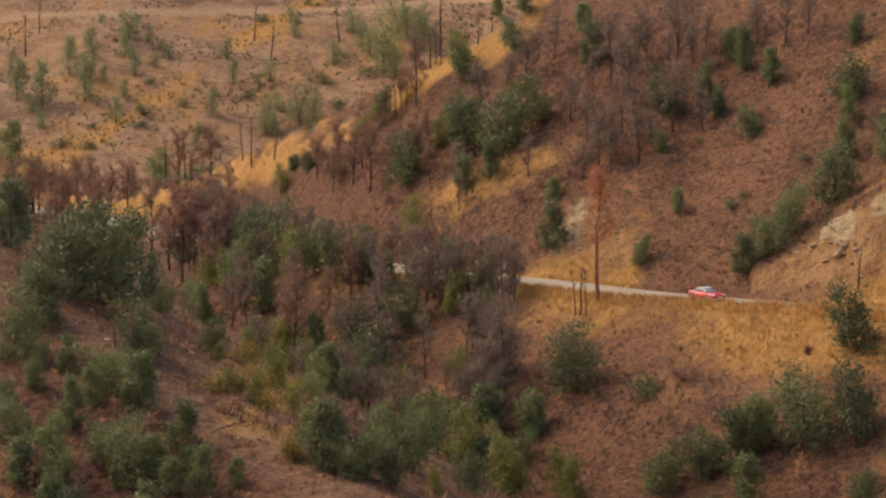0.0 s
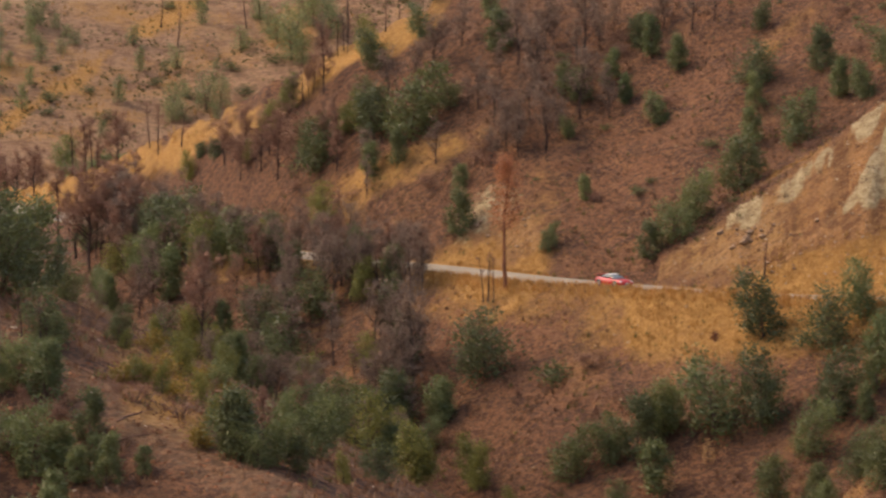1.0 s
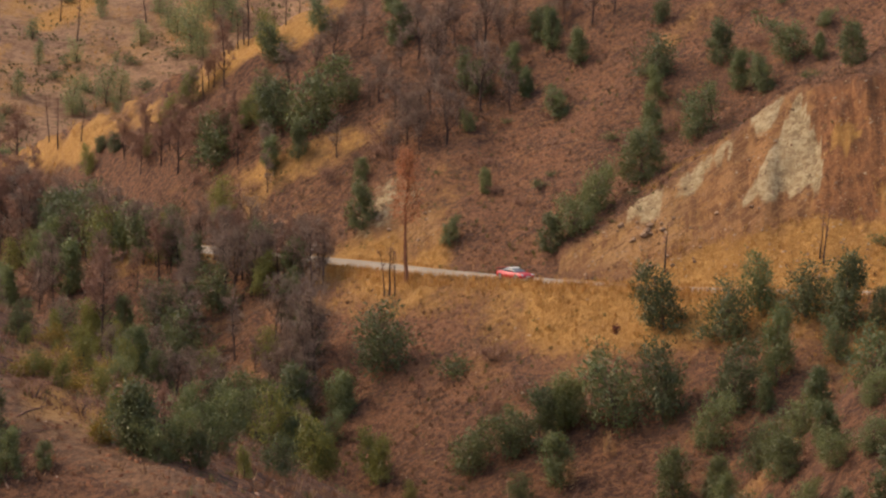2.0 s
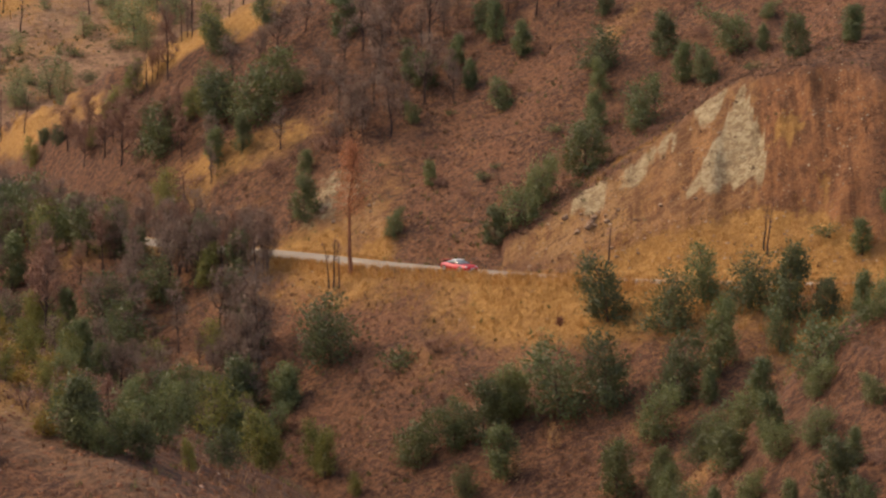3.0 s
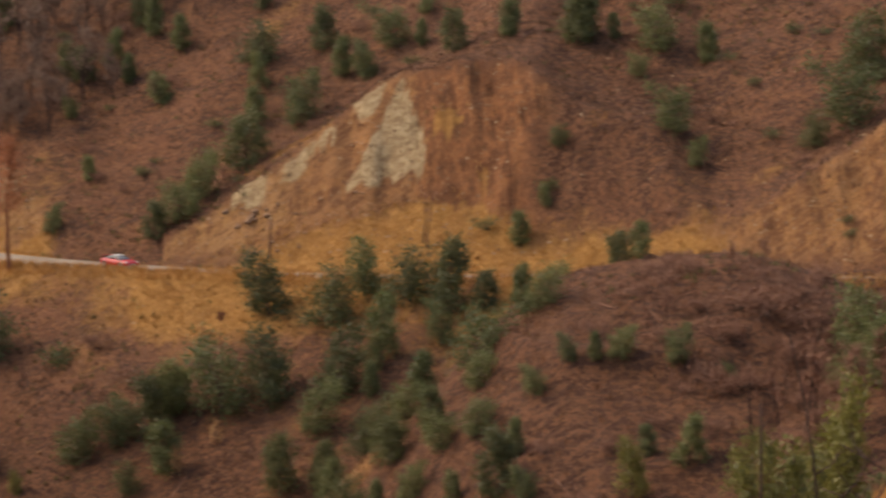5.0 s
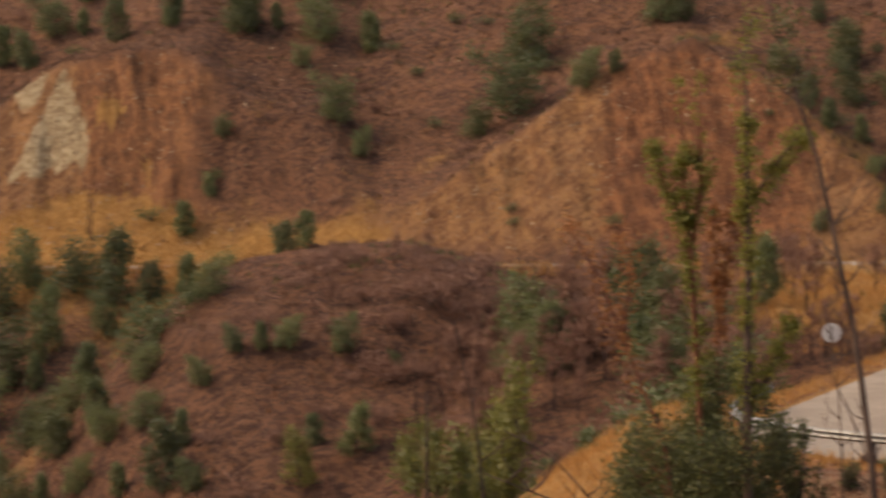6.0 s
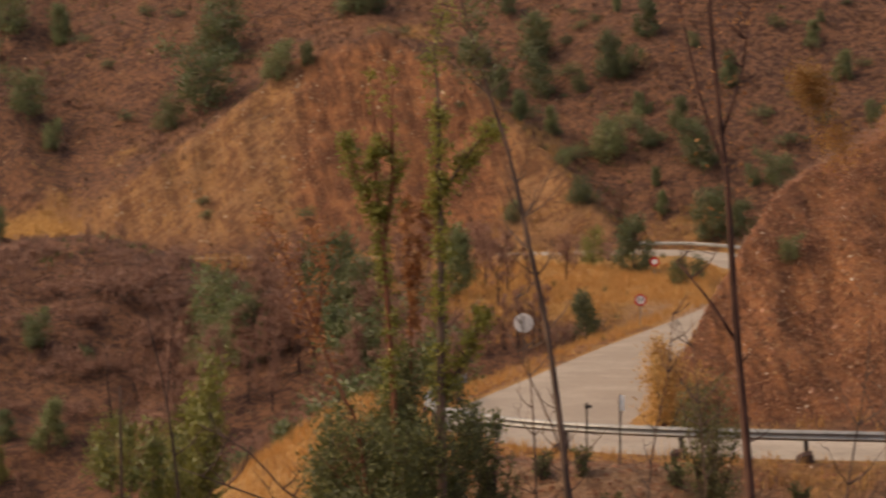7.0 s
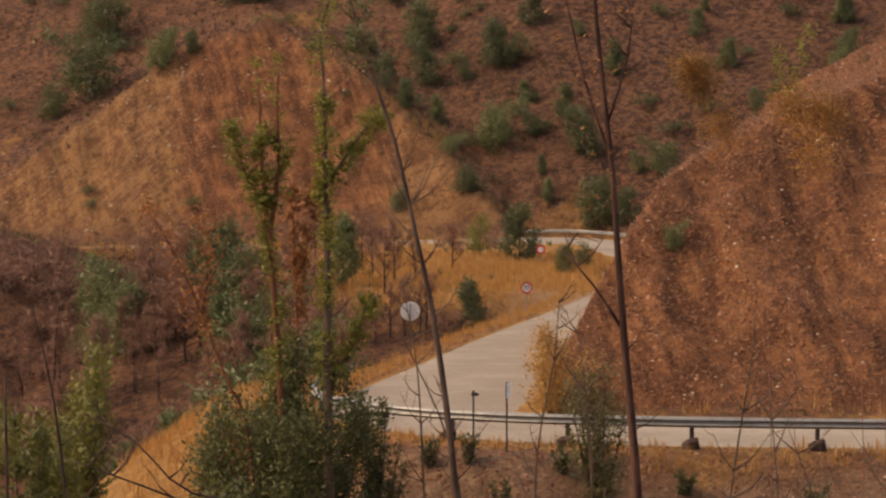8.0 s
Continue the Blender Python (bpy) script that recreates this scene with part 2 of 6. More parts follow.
def ground_material():
    n = Nodes("burnt_hillside", 0.95)
    broad, mid, fine = n.noise(0.035, 5), n.noise(0.25, 5, 0.65), n.noise(2.2, 5, 0.7)
    speck = n.noise(6.0, 3, 0.6)
    soil = n.mix(n.ramp(broad, 0.38, 0.62), (0.126, 0.058, 0.037), (0.188, 0.080, 0.044))
    soil = n.mix(n.ramp(mid, 0.45, 0.62), soil, (0.085, 0.040, 0.028))
    soil = n.mix(n.sums("MULTIPLY", n.ramp(n.noise(0.6, 5, 0.7), 0.52, 0.66), 0.7), soil, (0.270, 0.125, 0.055))
    soil = n.mix(n.sums("MULTIPLY", n.ramp(fine, 0.52, 0.72), 0.75), soil, (0.300, 0.150, 0.078))
    soil = n.mix(n.sums("MULTIPLY", n.ramp(speck, 0.58, 0.70), 0.7), soil, (0.045, 0.026, 0.020))
    soil = n.mix(n.sums("MULTIPLY", n.ramp(n.noise(3.2, 5, 0.75, (1.0, 0.6, 1.0)), 0.57, 0.67), 0.55), soil, (0.340, 0.178, 0.098))
    clump = n.noise(1.5, 7, 0.78)
    soil = n.mix(n.sums("MULTIPLY", n.ramp(clump, 0.49, 0.55), 0.72), soil, (0.260, 0.118, 0.060))
    soil = n.mix(n.sums("MULTIPLY", n.ramp(n.noise(2.6, 6, 0.78, (1.0, 0.7, 1.0)), 0.52, 0.58), 0.72), soil, (0.055, 0.029, 0.022))
    # distant soil mixed paler, haze painted into the ground colour
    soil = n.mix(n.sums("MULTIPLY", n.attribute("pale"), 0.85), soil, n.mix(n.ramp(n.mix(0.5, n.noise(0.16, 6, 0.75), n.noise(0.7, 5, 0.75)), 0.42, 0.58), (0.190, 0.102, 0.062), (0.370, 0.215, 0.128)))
    soil = n.mix(n.sums("MULTIPLY", n.attribute("ash"), 0.56), soil, n.mix(n.ramp(clump, 0.45, 0.55), (0.060, 0.028, 0.019), (0.185, 0.083, 0.046)))
    straw = n.mix(n.ramp(fine, 0.35, 0.65), (0.340, 0.165, 0.052), (0.470, 0.245, 0.080))
    straw = n.mix(n.sums("MULTIPLY", n.ramp(mid, 0.5, 0.75), 0.4), straw, (0.230, 0.098, 0.040))
    patchy = n.mix(0.35, n.noise(0.14, 5, 0.65), n.noise(0.9, 5, 0.7))
    cover = n.ramp(n.sums("ADD", n.sums("MULTIPLY", n.attribute("grass"), 0.8), n.sums("MULTIPLY", n.sums("SUBTRACT", patchy, 0.40), 1.5)), 0.30, 0.85)
    colour = n.mix(cover, soil, straw)
    streak = n.mix(0.45, n.noise(1.3, 6, 0.72, (1.0, 0.14, 0.14)), n.noise(0.5, 6, 0.72))
    scar = n.mix(n.ramp(streak, 0.42, 0.58), (0.200, 0.090, 0.040), (0.390, 0.205, 0.080))
    strata = n.noise(1.5, 6, 0.72, slant=0.62)
    scar = n.mix(n.sums("MULTIPLY", n.ramp(strata, 0.47, 0.56), 0.75), scar, (0.400, 0.215, 0.100))
    scar = n.mix(n.sums("MULTIPLY", n.ramp(n.noise(2.1, 6, 0.72, slant=0.75), 0.54, 0.62), 0.7), scar, (0.120, 0.056, 0.030))
    scar = n.mix(n.sums("MULTIPLY", n.attribute("rust"), 0.95), scar, n.mix(n.ramp(streak, 0.43, 0.58), (0.122, 0.045, 0.023), (0.300, 0.118, 0.051)))
    scar = n.mix(n.sums("MULTIPLY", n.ramp(fine, 0.5, 0.66), 0.7), scar, (0.130, 0.058, 0.030))
    scar = n.mix(n.sums("MULTIPLY", n.ramp(n.noise(5.0, 5, 0.75), 0.55, 0.66), 0.75), scar, (0.430, 0.235, 0.125))
    colour = n.mix(n.sums("MULTIPLY", n.attribute("scar"), n.ramp(n.sums("SUBTRACT", 1.15, n.sums("MULTIPLY", cover, 0.8)), 0.3, 0.8)), colour, scar)
    crack = n.t.nodes.new("ShaderNodeTexVoronoi")
    crack.feature, crack.inputs["Scale"].default_value = "DISTANCE_TO_EDGE", 0.55
    bent = n.t.nodes.new("ShaderNodeVectorMath")
    warp = n.t.nodes.new("ShaderNodeTexNoise")
    warp.inputs["Scale"].default_value = 0.8
    n.t.links.new(n.where, warp.inputs["Vector"])
    bent.operation = "MULTIPLY_ADD"
    bent.inputs[1].default_value = (2.5, 2.5, 2.5)
    n.t.links.new(warp.outputs["Color"], bent.inputs[0])
    n.t.links.new(n.where, bent.inputs[2])
    n.t.links.new(bent.outputs["Vector"], crack.inputs["Vector"])
    crack = crack.outputs["Distance"]
    stone = n.mix(n.ramp(n.noise(1.1, 6, 0.7), 0.38, 0.62), (0.310, 0.208, 0.115), (0.480, 0.360, 0.215))
    stone = n.mix(n.sums("MULTIPLY", n.ramp(n.noise(3.4, 4, 0.7), 0.55, 0.68), 0.7), stone, (0.170, 0.105, 0.058))
    colour = n.mix(n.ramp(n.sums("ADD", n.attribute("stone"), n.sums("MULTIPLY", n.sums("SUBTRACT", n.noise(0.9, 6, 0.75), 0.42), 1.0)), 0.40, 0.75), colour, stone)
    split = n.sums("MULTIPLY", n.attribute("stone"), n.sums("SUBTRACT", 1.0, n.ramp(crack, 0.0, 0.10)))
    colour = n.mix(n.sums("MULTIPLY", split, 0.30), colour, (0.105, 0.050, 0.028))
    track = n.mix(n.ramp(fine, 0.4, 0.65), (0.300, 0.170, 0.095), (0.460, 0.290, 0.175))
    colour = n.mix(n.attribute("track"), colour, track)
    relief = n.mix(0.45, n.noise(1.1, 6, 0.72), n.noise(4.5, 4, 0.7))
    return n.done(colour, relief, 1.0, 0.8)


def road_material():
    n = Nodes("worn_asphalt", 0.95)
    n.b.inputs["Specular IOR Level"].default_value = 0.08
    wear = n.mix(n.ramp(n.noise(0.3, 4), 0.4, 0.65), (0.285, 0.226, 0.176), (0.345, 0.280, 0.220))
    wear = n.mix(n.ramp(n.noise(4.0, 4), 0.5, 0.75), wear, (0.230, 0.182, 0.142))
    wear = n.mix(n.sums("MULTIPLY", n.ramp(n.attribute("lane"), 0.2, 0.9), 0.3), wear, (0.222, 0.178, 0.140))
    return n.done(wear, n.noise(9.0, 3), 0.3, 0.03)


GROUND, ASPHALT = ground_material(), road_material()


# ---- the ground: one sheet from the viewpoint to the horizon ----
def ground_cover(x, y, z, d, depth, fill):
    """How far dry grass, bare cut earth, pale stone, trodden track and rust-red earth cover the ground."""
    turn, far = np.degrees(np.arctan2(x, y)), np.hypot(x, y)
    run = np.interp(turn, RUN[:, 0], RUN[:, 1])
    u = far - run
    mottle = rough(x, y, 14, 101, 4)
    # dry grass: verges and the bank below the road, the left crest, patches of the far hill, the shoulders of the hairpin
    grass = ramp(np.where(u > 0, 6.5, 9) + 6 * ramp(12 - turn, 0, 2) * ramp(turn, -1.2, 0.2) - d + mottle * 5, 0, 9)
    grass = np.maximum(grass, (0.2 * ramp(u, -46, -30) + 0.45 * ramp(u, -22, -7)) * ramp(3 - u, 0, 4) * ramp(turn, -5.5, -3.5) * ramp(9.5 - turn, 0, 3) * (0.9 + mottle * 0.55))
    crest = np.interp(turn, CREST[:, 0], CREST[:, 1])
    foot = np.interp(turn, FOOT[:, 0], FOOT[:, 1])
    grass = np.maximum(grass, ramp(8.5 - np.abs(u - foot + 4 - crest) + mottle * 3, 0, 6) * ramp(-turn, 2.5, 4.5) * (far < 500) * 0.88)
    grass = np.maximum(grass, ramp(far, 520, 545) * (0.06 + 0.26 * mottle + 0.30 * rough(x, y, 60, 111, 3)))
    grass = np.maximum(grass, ramp(mottle, 0.0, 0.95) * (0.46 - 0.22 * ramp(2 - turn, 0, 3.5) * (far < 500)))
    grass = np.maximum(grass, ramp(mottle, -0.4, 0.5) * 0.8 * ramp(turn, -10.6, -9.8) * ramp(-8.2 - turn, 0, 0.8) * ramp(far, 150, 158) * ramp(200 - far, 0, 20))
    ridge = np.interp(turn, [-13.6, -12.1, -10.8, -9.7, -8.6, -7.5], [548, 565, 590, 618, 636, 650])
    grass = np.maximum(grass, ramp(9 - np.abs(far - ridge) + mottle * 6, 0, 9) * (turn < -7) * (far > 520) * 0.85)
    grass = np.maximum(grass, ramp(26 - np.hypot(x - 74, y - 190), 0, 8))
    main = ramp(5 + (turn - 1.5) * 3.0 - u + mottle * 3, 0, 5) * ramp(u, 0, 3) * ramp(turn, 0.5, 2) * ramp(8.0 - turn, 0, 1.2)
    grass = np.maximum(grass, main * 0.9)
    grass = grass * (1 - 0.8 * ramp(turn, 9, 10) * ramp(far, 140, 150) * ramp(240 - far, 0, 6) * ramp(19 - turn, 0, 3))
    grass = np.maximum(grass, ramp(24 - np.hypot(x - 33, y - 93) + mottle * 5, 0, 8) * ramp(fill, -0.5, 0.5) * (0.85 - 0.85 * ramp(d + mottle * 2, 4.2, 5.8) * ramp(turn, 17.6, 19.5)))
    band = 344.5 + (turn + 5.9) * -3.2
    grass = np.maximum(grass, ramp(5 - np.abs(far - band) + mottle * 4, 0, 4) * ramp(turn, -6.4, -5.6) * ramp(-2.4 - turn, 0, 0.8) * 0.6)
    grass = grass * (1 - 0.45 * ramp(turn, 21.5, 23.5) * ramp(93 - far, 0, 2))
    bare = ramp((x - 51) * 0.86 - (y - 123.6) * 0.51, 3, 6) * ramp(d + mottle * 0.5, 3.9, 4.9) * (far < 190) * ramp(far, 92, 97)
    grass = grass * (1 - bare)
    grass = grass * (1 - 0.75 * ramp(depth, 0.5, 2.5) * ramp(d, 7, 11))
    scar = np.maximum(ramp(depth, -0.1, 0.25) * ramp(d, 5, 7) * ramp(turn, -4, -2) * (1 - ramp(turn + mottle * 0.6, 7.2, 8.2) * ramp(10.6 - turn, 0, 0.3)), bare)
    rise = z - EYE - np.interp(turn, RUN[:, 0], RUN[:, 2]) + mottle * 0.8
    tw = turn + rough(x, y, 4, 131, 3) * 0.12
    sown = ramp(np.interp(turn, [1.2, 2.36, 3.1, 5.2, 6.0, 7.3, 8.6], [0.5, 3.0, 5.4, 8.0, 7.3, 5.6, 5.0]) - rise + mottle * 1.2, 0, 2.2) * ramp(u, 2, 4) * ramp(45 - u, 0, 8) * ramp(turn, 0.8, 1.6) * ramp(8.3 + mottle * 0.4 - turn, 0, 1.3)
    grass = np.maximum(grass, sown * 0.9)
    scar = scar * np.where((turn > 4.4) & (turn < 9.5), ramp(21.3 - rise, 0, 1.4), 1.0)
    grass = np.maximum(grass, ramp(20 - rise, 0, 2) * 0.7 * ramp(rough(x, y, 3.5, 201, 3) + 0.25 * mottle, 0.15, 0.55) * ramp(tw, 4.9, 5.4) * ramp(7.6 - tw, 0, 0.8) * ramp(u, 4, 8) * ramp(40 - u, 0, 8))
    stone = ramp(tw - 3.78 - (rise - 7.3) * 0.099, -0.06, 0.06) * ramp(5.24 - np.maximum(rise - 12.5, 0) * 0.065 - tw, -0.05, 0.06) * ramp(rise - 7.3 - (tw - 3.78) * 1.3, -0.3, 0.5)
    stone = np.maximum(stone, ramp(tw, 1.3, 1.45) * ramp(2.25 - tw, 0, 0.15) * ramp(rise, 5.3, 6.0) * ramp(9.5 - rise, 0, 0.8))
    stone = np.maximum(stone, 0.85 * ramp(tw, 2.2, 2.8) * ramp(5.0 - tw, 0, 0.3) * ramp(3.2 - depth + mottle * 1.2, 0, 1.4) * ramp(rough(x, y, 2.2, 171, 3), -0.45, 0.35))
    stone = stone * ramp(depth, -0.3, 0.3)
    stone = np.maximum(stone, 0.9 * ramp(tw, 1.45, 1.6) * ramp(2.3 - tw, 0, 0.12) * ramp(rise, 5.6, 6.2) * ramp(9.3 - rise, 0, 0.6) * ramp(depth, -1.5, -0.8))
    stone = np.maximum(stone, 0.55 * ramp(4 - np.hypot(x + 17.5, (y - 323) * 1.2) + mottle * 4, 0, 5))
    rust = 0.45 * ramp(tw, 2.2, 3.0) * ramp(5.2 - tw, 0, 0.4) + 0.4 * ramp(tw, 10, 10.6) + 0.6 * ramp(tw, 15.0, 15.5) * ramp(19.6 - tw, 0, 0.8) + ramp(tw, 4.9, 5.3) * ramp(8.4 - tw, 0, 1) * 0.9 + bare
    ax, ay, tx, ty = -38.5, 165.6, 0.713, -0.701
    s, q = (x - ax) * tx + (y - ay) * ty, (x - ax) * -ty + (y - ay) * tx
    track = 0.22 * ramp(2.6 - np.abs(q + 0.8), 0, 1.2) * ramp(s, -12, 0) * ramp(70 - s, 0, 10)
    lane = np.interp(turn, [-13.6, -12, -9.9, -6.6], [631, 630, 636.5, 636])
    arm = (x - 51) * 0.86 - (y - 123.6) * 0.51
    track = np.maximum(track, ramp(arm, -10.5, -8.5) * ramp(-3 - arm, 0, 0.5) * ramp(y, 143, 152) * ramp(176 - y, 0, 8))
    track = np.maximum(track, 0.45 * ramp(d + mottle, 4.6, 6.0) * ramp(93 - far, 0, 2) * ramp(far, 74, 78) * ramp(turn, 17.8, 18.6) * (fill > -0.5))
    track = np.maximum(track, ramp(2.4 - np.abs(far - lane), 0, 1.2) * (turn < 2))
    return grass, scar, np.clip(stone, 0, 1), track, np.clip(rust, 0, 1)


def make_ground():
    turns = np.concatenate([np.arange(-180, -40, 4.0), np.arange(-40, -16, 1.0), np.arange(-16, 31.5, 0.075), np.arange(31.5, 45, 1.0), np.arange(45, 180, 4.0)])
    fars = [0.02, 0.7, 1.5]
    while fars[-1] < 4600:
        d = fars[-1]
        fars.append(d * (1.045 if d < 70 else 1.0046 if d < 420 else 1.008 if d < 612 else 1.0022 if d < 648 else 1.008 if d < 800 else 1.06))
    fars = np.array(fars)
    tt, ff = np.meshgrid(np.radians(turns), fars)
    x, y = (ff * np.sin(tt)).ravel(), (ff * np.cos(tt)).ravel()
    z, d, depth, fill = ground_parts(x, y)
    rows, cols = tt.shape
    i = np.arange(rows * cols).reshape(rows, cols)
    nxt = np.roll(i, -1, axis=1)
    quads = np.stack([i[:-1], i[1:], nxt[1:], nxt[:-1]], -1).reshape(-1, 4)
    me = bpy.data.meshes.new("ground")
    me.vertices.add(len(x)), me.loops.add(quads.size), me.polygons.add(len(quads))
    me.vertices.foreach_set("co", np.stack([x, y, z], 1).ravel())
    me.loops.foreach_set("vertex_index", quads.ravel())
    me.polygons.foreach_set("loop_start", np.arange(0, quads.size, 4))
    me.polygons.foreach_set("use_smooth", np.ones(len(quads), bool))
    me.update()
    me.validate()
    grass, scar, stone, track, rust = ground_cover(x, y, z, d, depth, fill)
    # pale grows with distance and carries the far hill's painted haze
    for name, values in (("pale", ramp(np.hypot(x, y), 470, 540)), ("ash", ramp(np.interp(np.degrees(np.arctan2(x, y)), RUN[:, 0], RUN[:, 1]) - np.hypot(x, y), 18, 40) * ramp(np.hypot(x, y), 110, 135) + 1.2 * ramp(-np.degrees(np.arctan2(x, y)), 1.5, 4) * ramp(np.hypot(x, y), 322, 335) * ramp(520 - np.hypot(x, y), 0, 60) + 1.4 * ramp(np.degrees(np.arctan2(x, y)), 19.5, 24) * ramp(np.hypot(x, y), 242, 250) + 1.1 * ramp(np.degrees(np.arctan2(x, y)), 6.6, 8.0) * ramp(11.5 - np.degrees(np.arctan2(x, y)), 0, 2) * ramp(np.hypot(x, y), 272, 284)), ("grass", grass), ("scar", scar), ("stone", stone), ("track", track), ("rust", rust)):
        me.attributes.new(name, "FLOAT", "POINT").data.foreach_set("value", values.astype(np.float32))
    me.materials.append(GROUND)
    return tagged(new("ground", me), "burnt reddish-brown hillside with dry straw-coloured grass", "ground", kind="structure")


make_ground()


def strip(name, line, half, lift, material, cross=6):
    """A ribbon with a slight camber that follows a line of places."""
    p = np.array(line)
    t = np.gradient(p[:, :2], axis=0)
    t /= np.linalg.norm(t, axis=1)[:, None]
    side = np.stack([t[:, 1], -t[:, 0]], 1)
    verts, faces, lanes = [], [], []
    for i in range(len(p)):
        for k in range(cross + 1):
            w = 2 * k / cross - 1
            verts.append((p[i, 0] + side[i, 0] * w * half, p[i, 1] + side[i, 1] * w * half, p[i, 2] + EYE + lift - 0.06 * w * w))
            lanes.append(1 - abs(abs(w) - 0.5) * 2)
    for i in range(len(p) - 1):
        for k in range(cross):
            a = i * (cross + 1) + k
            faces.append((a, a + 1, a + cross + 2, a + cross + 1))
    me = bpy.data.meshes.new(name)
    me.from_pydata(verts, [], faces)
    me.attributes.new("lane", "FLOAT", "POINT").data.foreach_set("value", np.array(lanes, np.float32))
    me.polygons.foreach_set("use_smooth", np.ones(len(faces), bool))
    me.materials.append(material)
    return new(name, me)


tagged(strip("road", spline(ROAD, 1.0), ROAD_HALF, 0.03, ASPHALT), "pale worn asphalt mountain road with a hairpin bend", "road", kind="structure")


# ---- building helpers ----
def part(name, data, material, parent, label=""):
    """Links a bmesh or a mesh as one object under a thing or a part."""
    if isinstance(data, bmesh.types.BMesh):
        me = bpy.data.meshes.new(name)
        data.to_mesh(me)
        data.free()
    else:
        me = data
        me.name = name
    if not me.materials:
        me.materials.append(material)
    ob = new(name, me)
    ob.parent = parent
    if label:
        ob["label"] = label
    return ob


def mesh_of(verts, faces, name="piece", smooth=False):
    me = bpy.data.meshes.new(name)
    me.from_pydata([tuple(v) for v in verts], [], faces)
    if smooth:
        me.polygons.foreach_set("use_smooth", np.ones(len(me.polygons), bool))
    me.update()
    return me


def tube(verts, faces, path, radii, sides=5):
    """Adds a tapered tube along a path."""
    base = len(verts)
    for i, p in enumerate(path):
        p = Vector(p)
        ahead = (Vector(path[min(i + 1, len(path) - 1)]) - Vector(path[max(i - 1, 0)])).normalized()
        a = ahead.cross(Vector((0.31, 0.87, 0.38))).normalized()
        b = ahead.cross(a)
        for k in range(sides):
            w = 2 * math.pi * k / sides
            verts.append(p + (math.cos(w) * a + math.sin(w) * b) * float(radii[i]))
    for i in range(len(path) - 1):
        for k in range(sides):
            q = base + i * sides
            faces.append((q + k, q + (k + 1) % sides, q + sides + (k + 1) % sides, q + sides + k))
    faces.append(tuple(base + k for k in reversed(range(sides))))
    faces.append(tuple(base + (len(path) - 1) * sides + k for k in range(sides)))


def leaf_mesh(rng, centres, spread, count, size, hang=0.0, slim=0.42, shell=False):
    """Many small pointed leaves gathered round clump centres."""
    pick, off = centres[rng.integers(0, len(centres), count)], rng.normal(0, 1, (count, 3))
    c = pick + off * spread
    way = rng.normal(0, 1, (count, 3)) + np.array([0, 0, hang])
    way /= np.linalg.norm(way, axis=1)[:, None]
    face = rng.normal(0, 1, (count, 3))
    if shell:  # the blades lie over the clumps like scales, tips upward
        out = pick * np.array([1, 1, 0])
        out /= np.linalg.norm(out, axis=1)[:, None] + 0.2
        face = out * 0.7 + off * 0.7 + np.array([0, 0, 0.35]) + face * 0.35
        way = way * 0.8 + out * 0.3 + np.array([0, 0, 0.9])
        way /= np.linalg.norm(way, axis=1)[:, None]
    over = np.cross(way, face)
    over /= np.linalg.norm(over, axis=1)[:, None]
    up = np.cross(way, over)
    s = (size * rng.uniform(0.6, 1.4, count))[:, None]
    v = np.stack([c - s * slim * 0.5 * over, c + s * slim * 0.5 * over, c + s * (way + 0.1 * up)], 1)
    me = bpy.data.meshes.new("crown")
    n = count
    me.vertices.add(3 * n), me.loops.add(3 * n), me.polygons.add(n)
    me.vertices.foreach_set("co", v.ravel())
    me.loops.foreach_set("vertex_index", np.arange(3 * n))
    me.polygons.foreach_set("loop_start", np.arange(0, 3 * n, 3))
    me.update()
    return me


def leaf_material(name, dark, light, tip):
    n = Nodes(name, 0.55)
    colour = n.mix(n.sums("ADD", 0.2, n.sums("MULTIPLY", n.island(), 0.6)), dark, light)
    colour = n.mix(n.sums("MULTIPLY", n.ramp(n.island(), 0.80, 0.98), 0.7), colour, tip)
    shade = n.mix(n.chance(), (0.78, 0.80, 0.78), (1.18, 1.12, 1.0))
    n.b.inputs["Specular IOR Level"].default_value = 0.5
    colour = n.mix(1.0, colour, shade, "MULTIPLY")
    through_leaf, both = n.t.nodes.new("ShaderNodeBsdfTranslucent"), n.t.nodes.new("ShaderNodeMixShader")
    both.inputs[0].default_value = 0.42
    n.put(colour, through_leaf.inputs["Color"])
    n.t.links.new(n.b.outputs[0], both.inputs[1])
    n.t.links.new(through_leaf.outputs[0], both.inputs[2])
    n.t.links.new(both.outputs[0], n.t.nodes["Material Output"].inputs["Surface"])
    return n.done(colour)


def bark_material(name, a, b, scale=3.0):
    n = Nodes(name, 0.9)
    g = n.noise(scale, 4, 0.65, (1, 1, 0.25))
    return n.done(n.mix(n.ramp(g, 0.35, 0.65), a, b), g, 0.5, 0.03)


LEAF_BLUE = leaf_material("blue_green_leaves", (0.106, 0.124, 0.050), (0.176, 0.195, 0.080), (0.255, 0.268, 0.122))
# far-hill leaves: the haze before them is put into a lighter green
LEAF_HAZED = leaf_material("hazed_green_leaves", (0.150, 0.170, 0.076), (0.230, 0.250, 0.115), (0.320, 0.330, 0.170))
LEAF_DARK = leaf_material("dark_green_leaves", (0.077, 0.088, 0.037), (0.130, 0.140, 0.058), (0.185, 0.194, 0.084))
LEAF_LIME = leaf_material("yellow_green_leaves", (0.118, 0.122, 0.032), (0.225, 0.215, 0.058), (0.330, 0.290, 0.090))
LEAF_RUST = leaf_material("rusty_dead_leaves", (0.200, 0.075, 0.030), (0.420, 0.180, 0.070), (0.560, 0.300, 0.130))
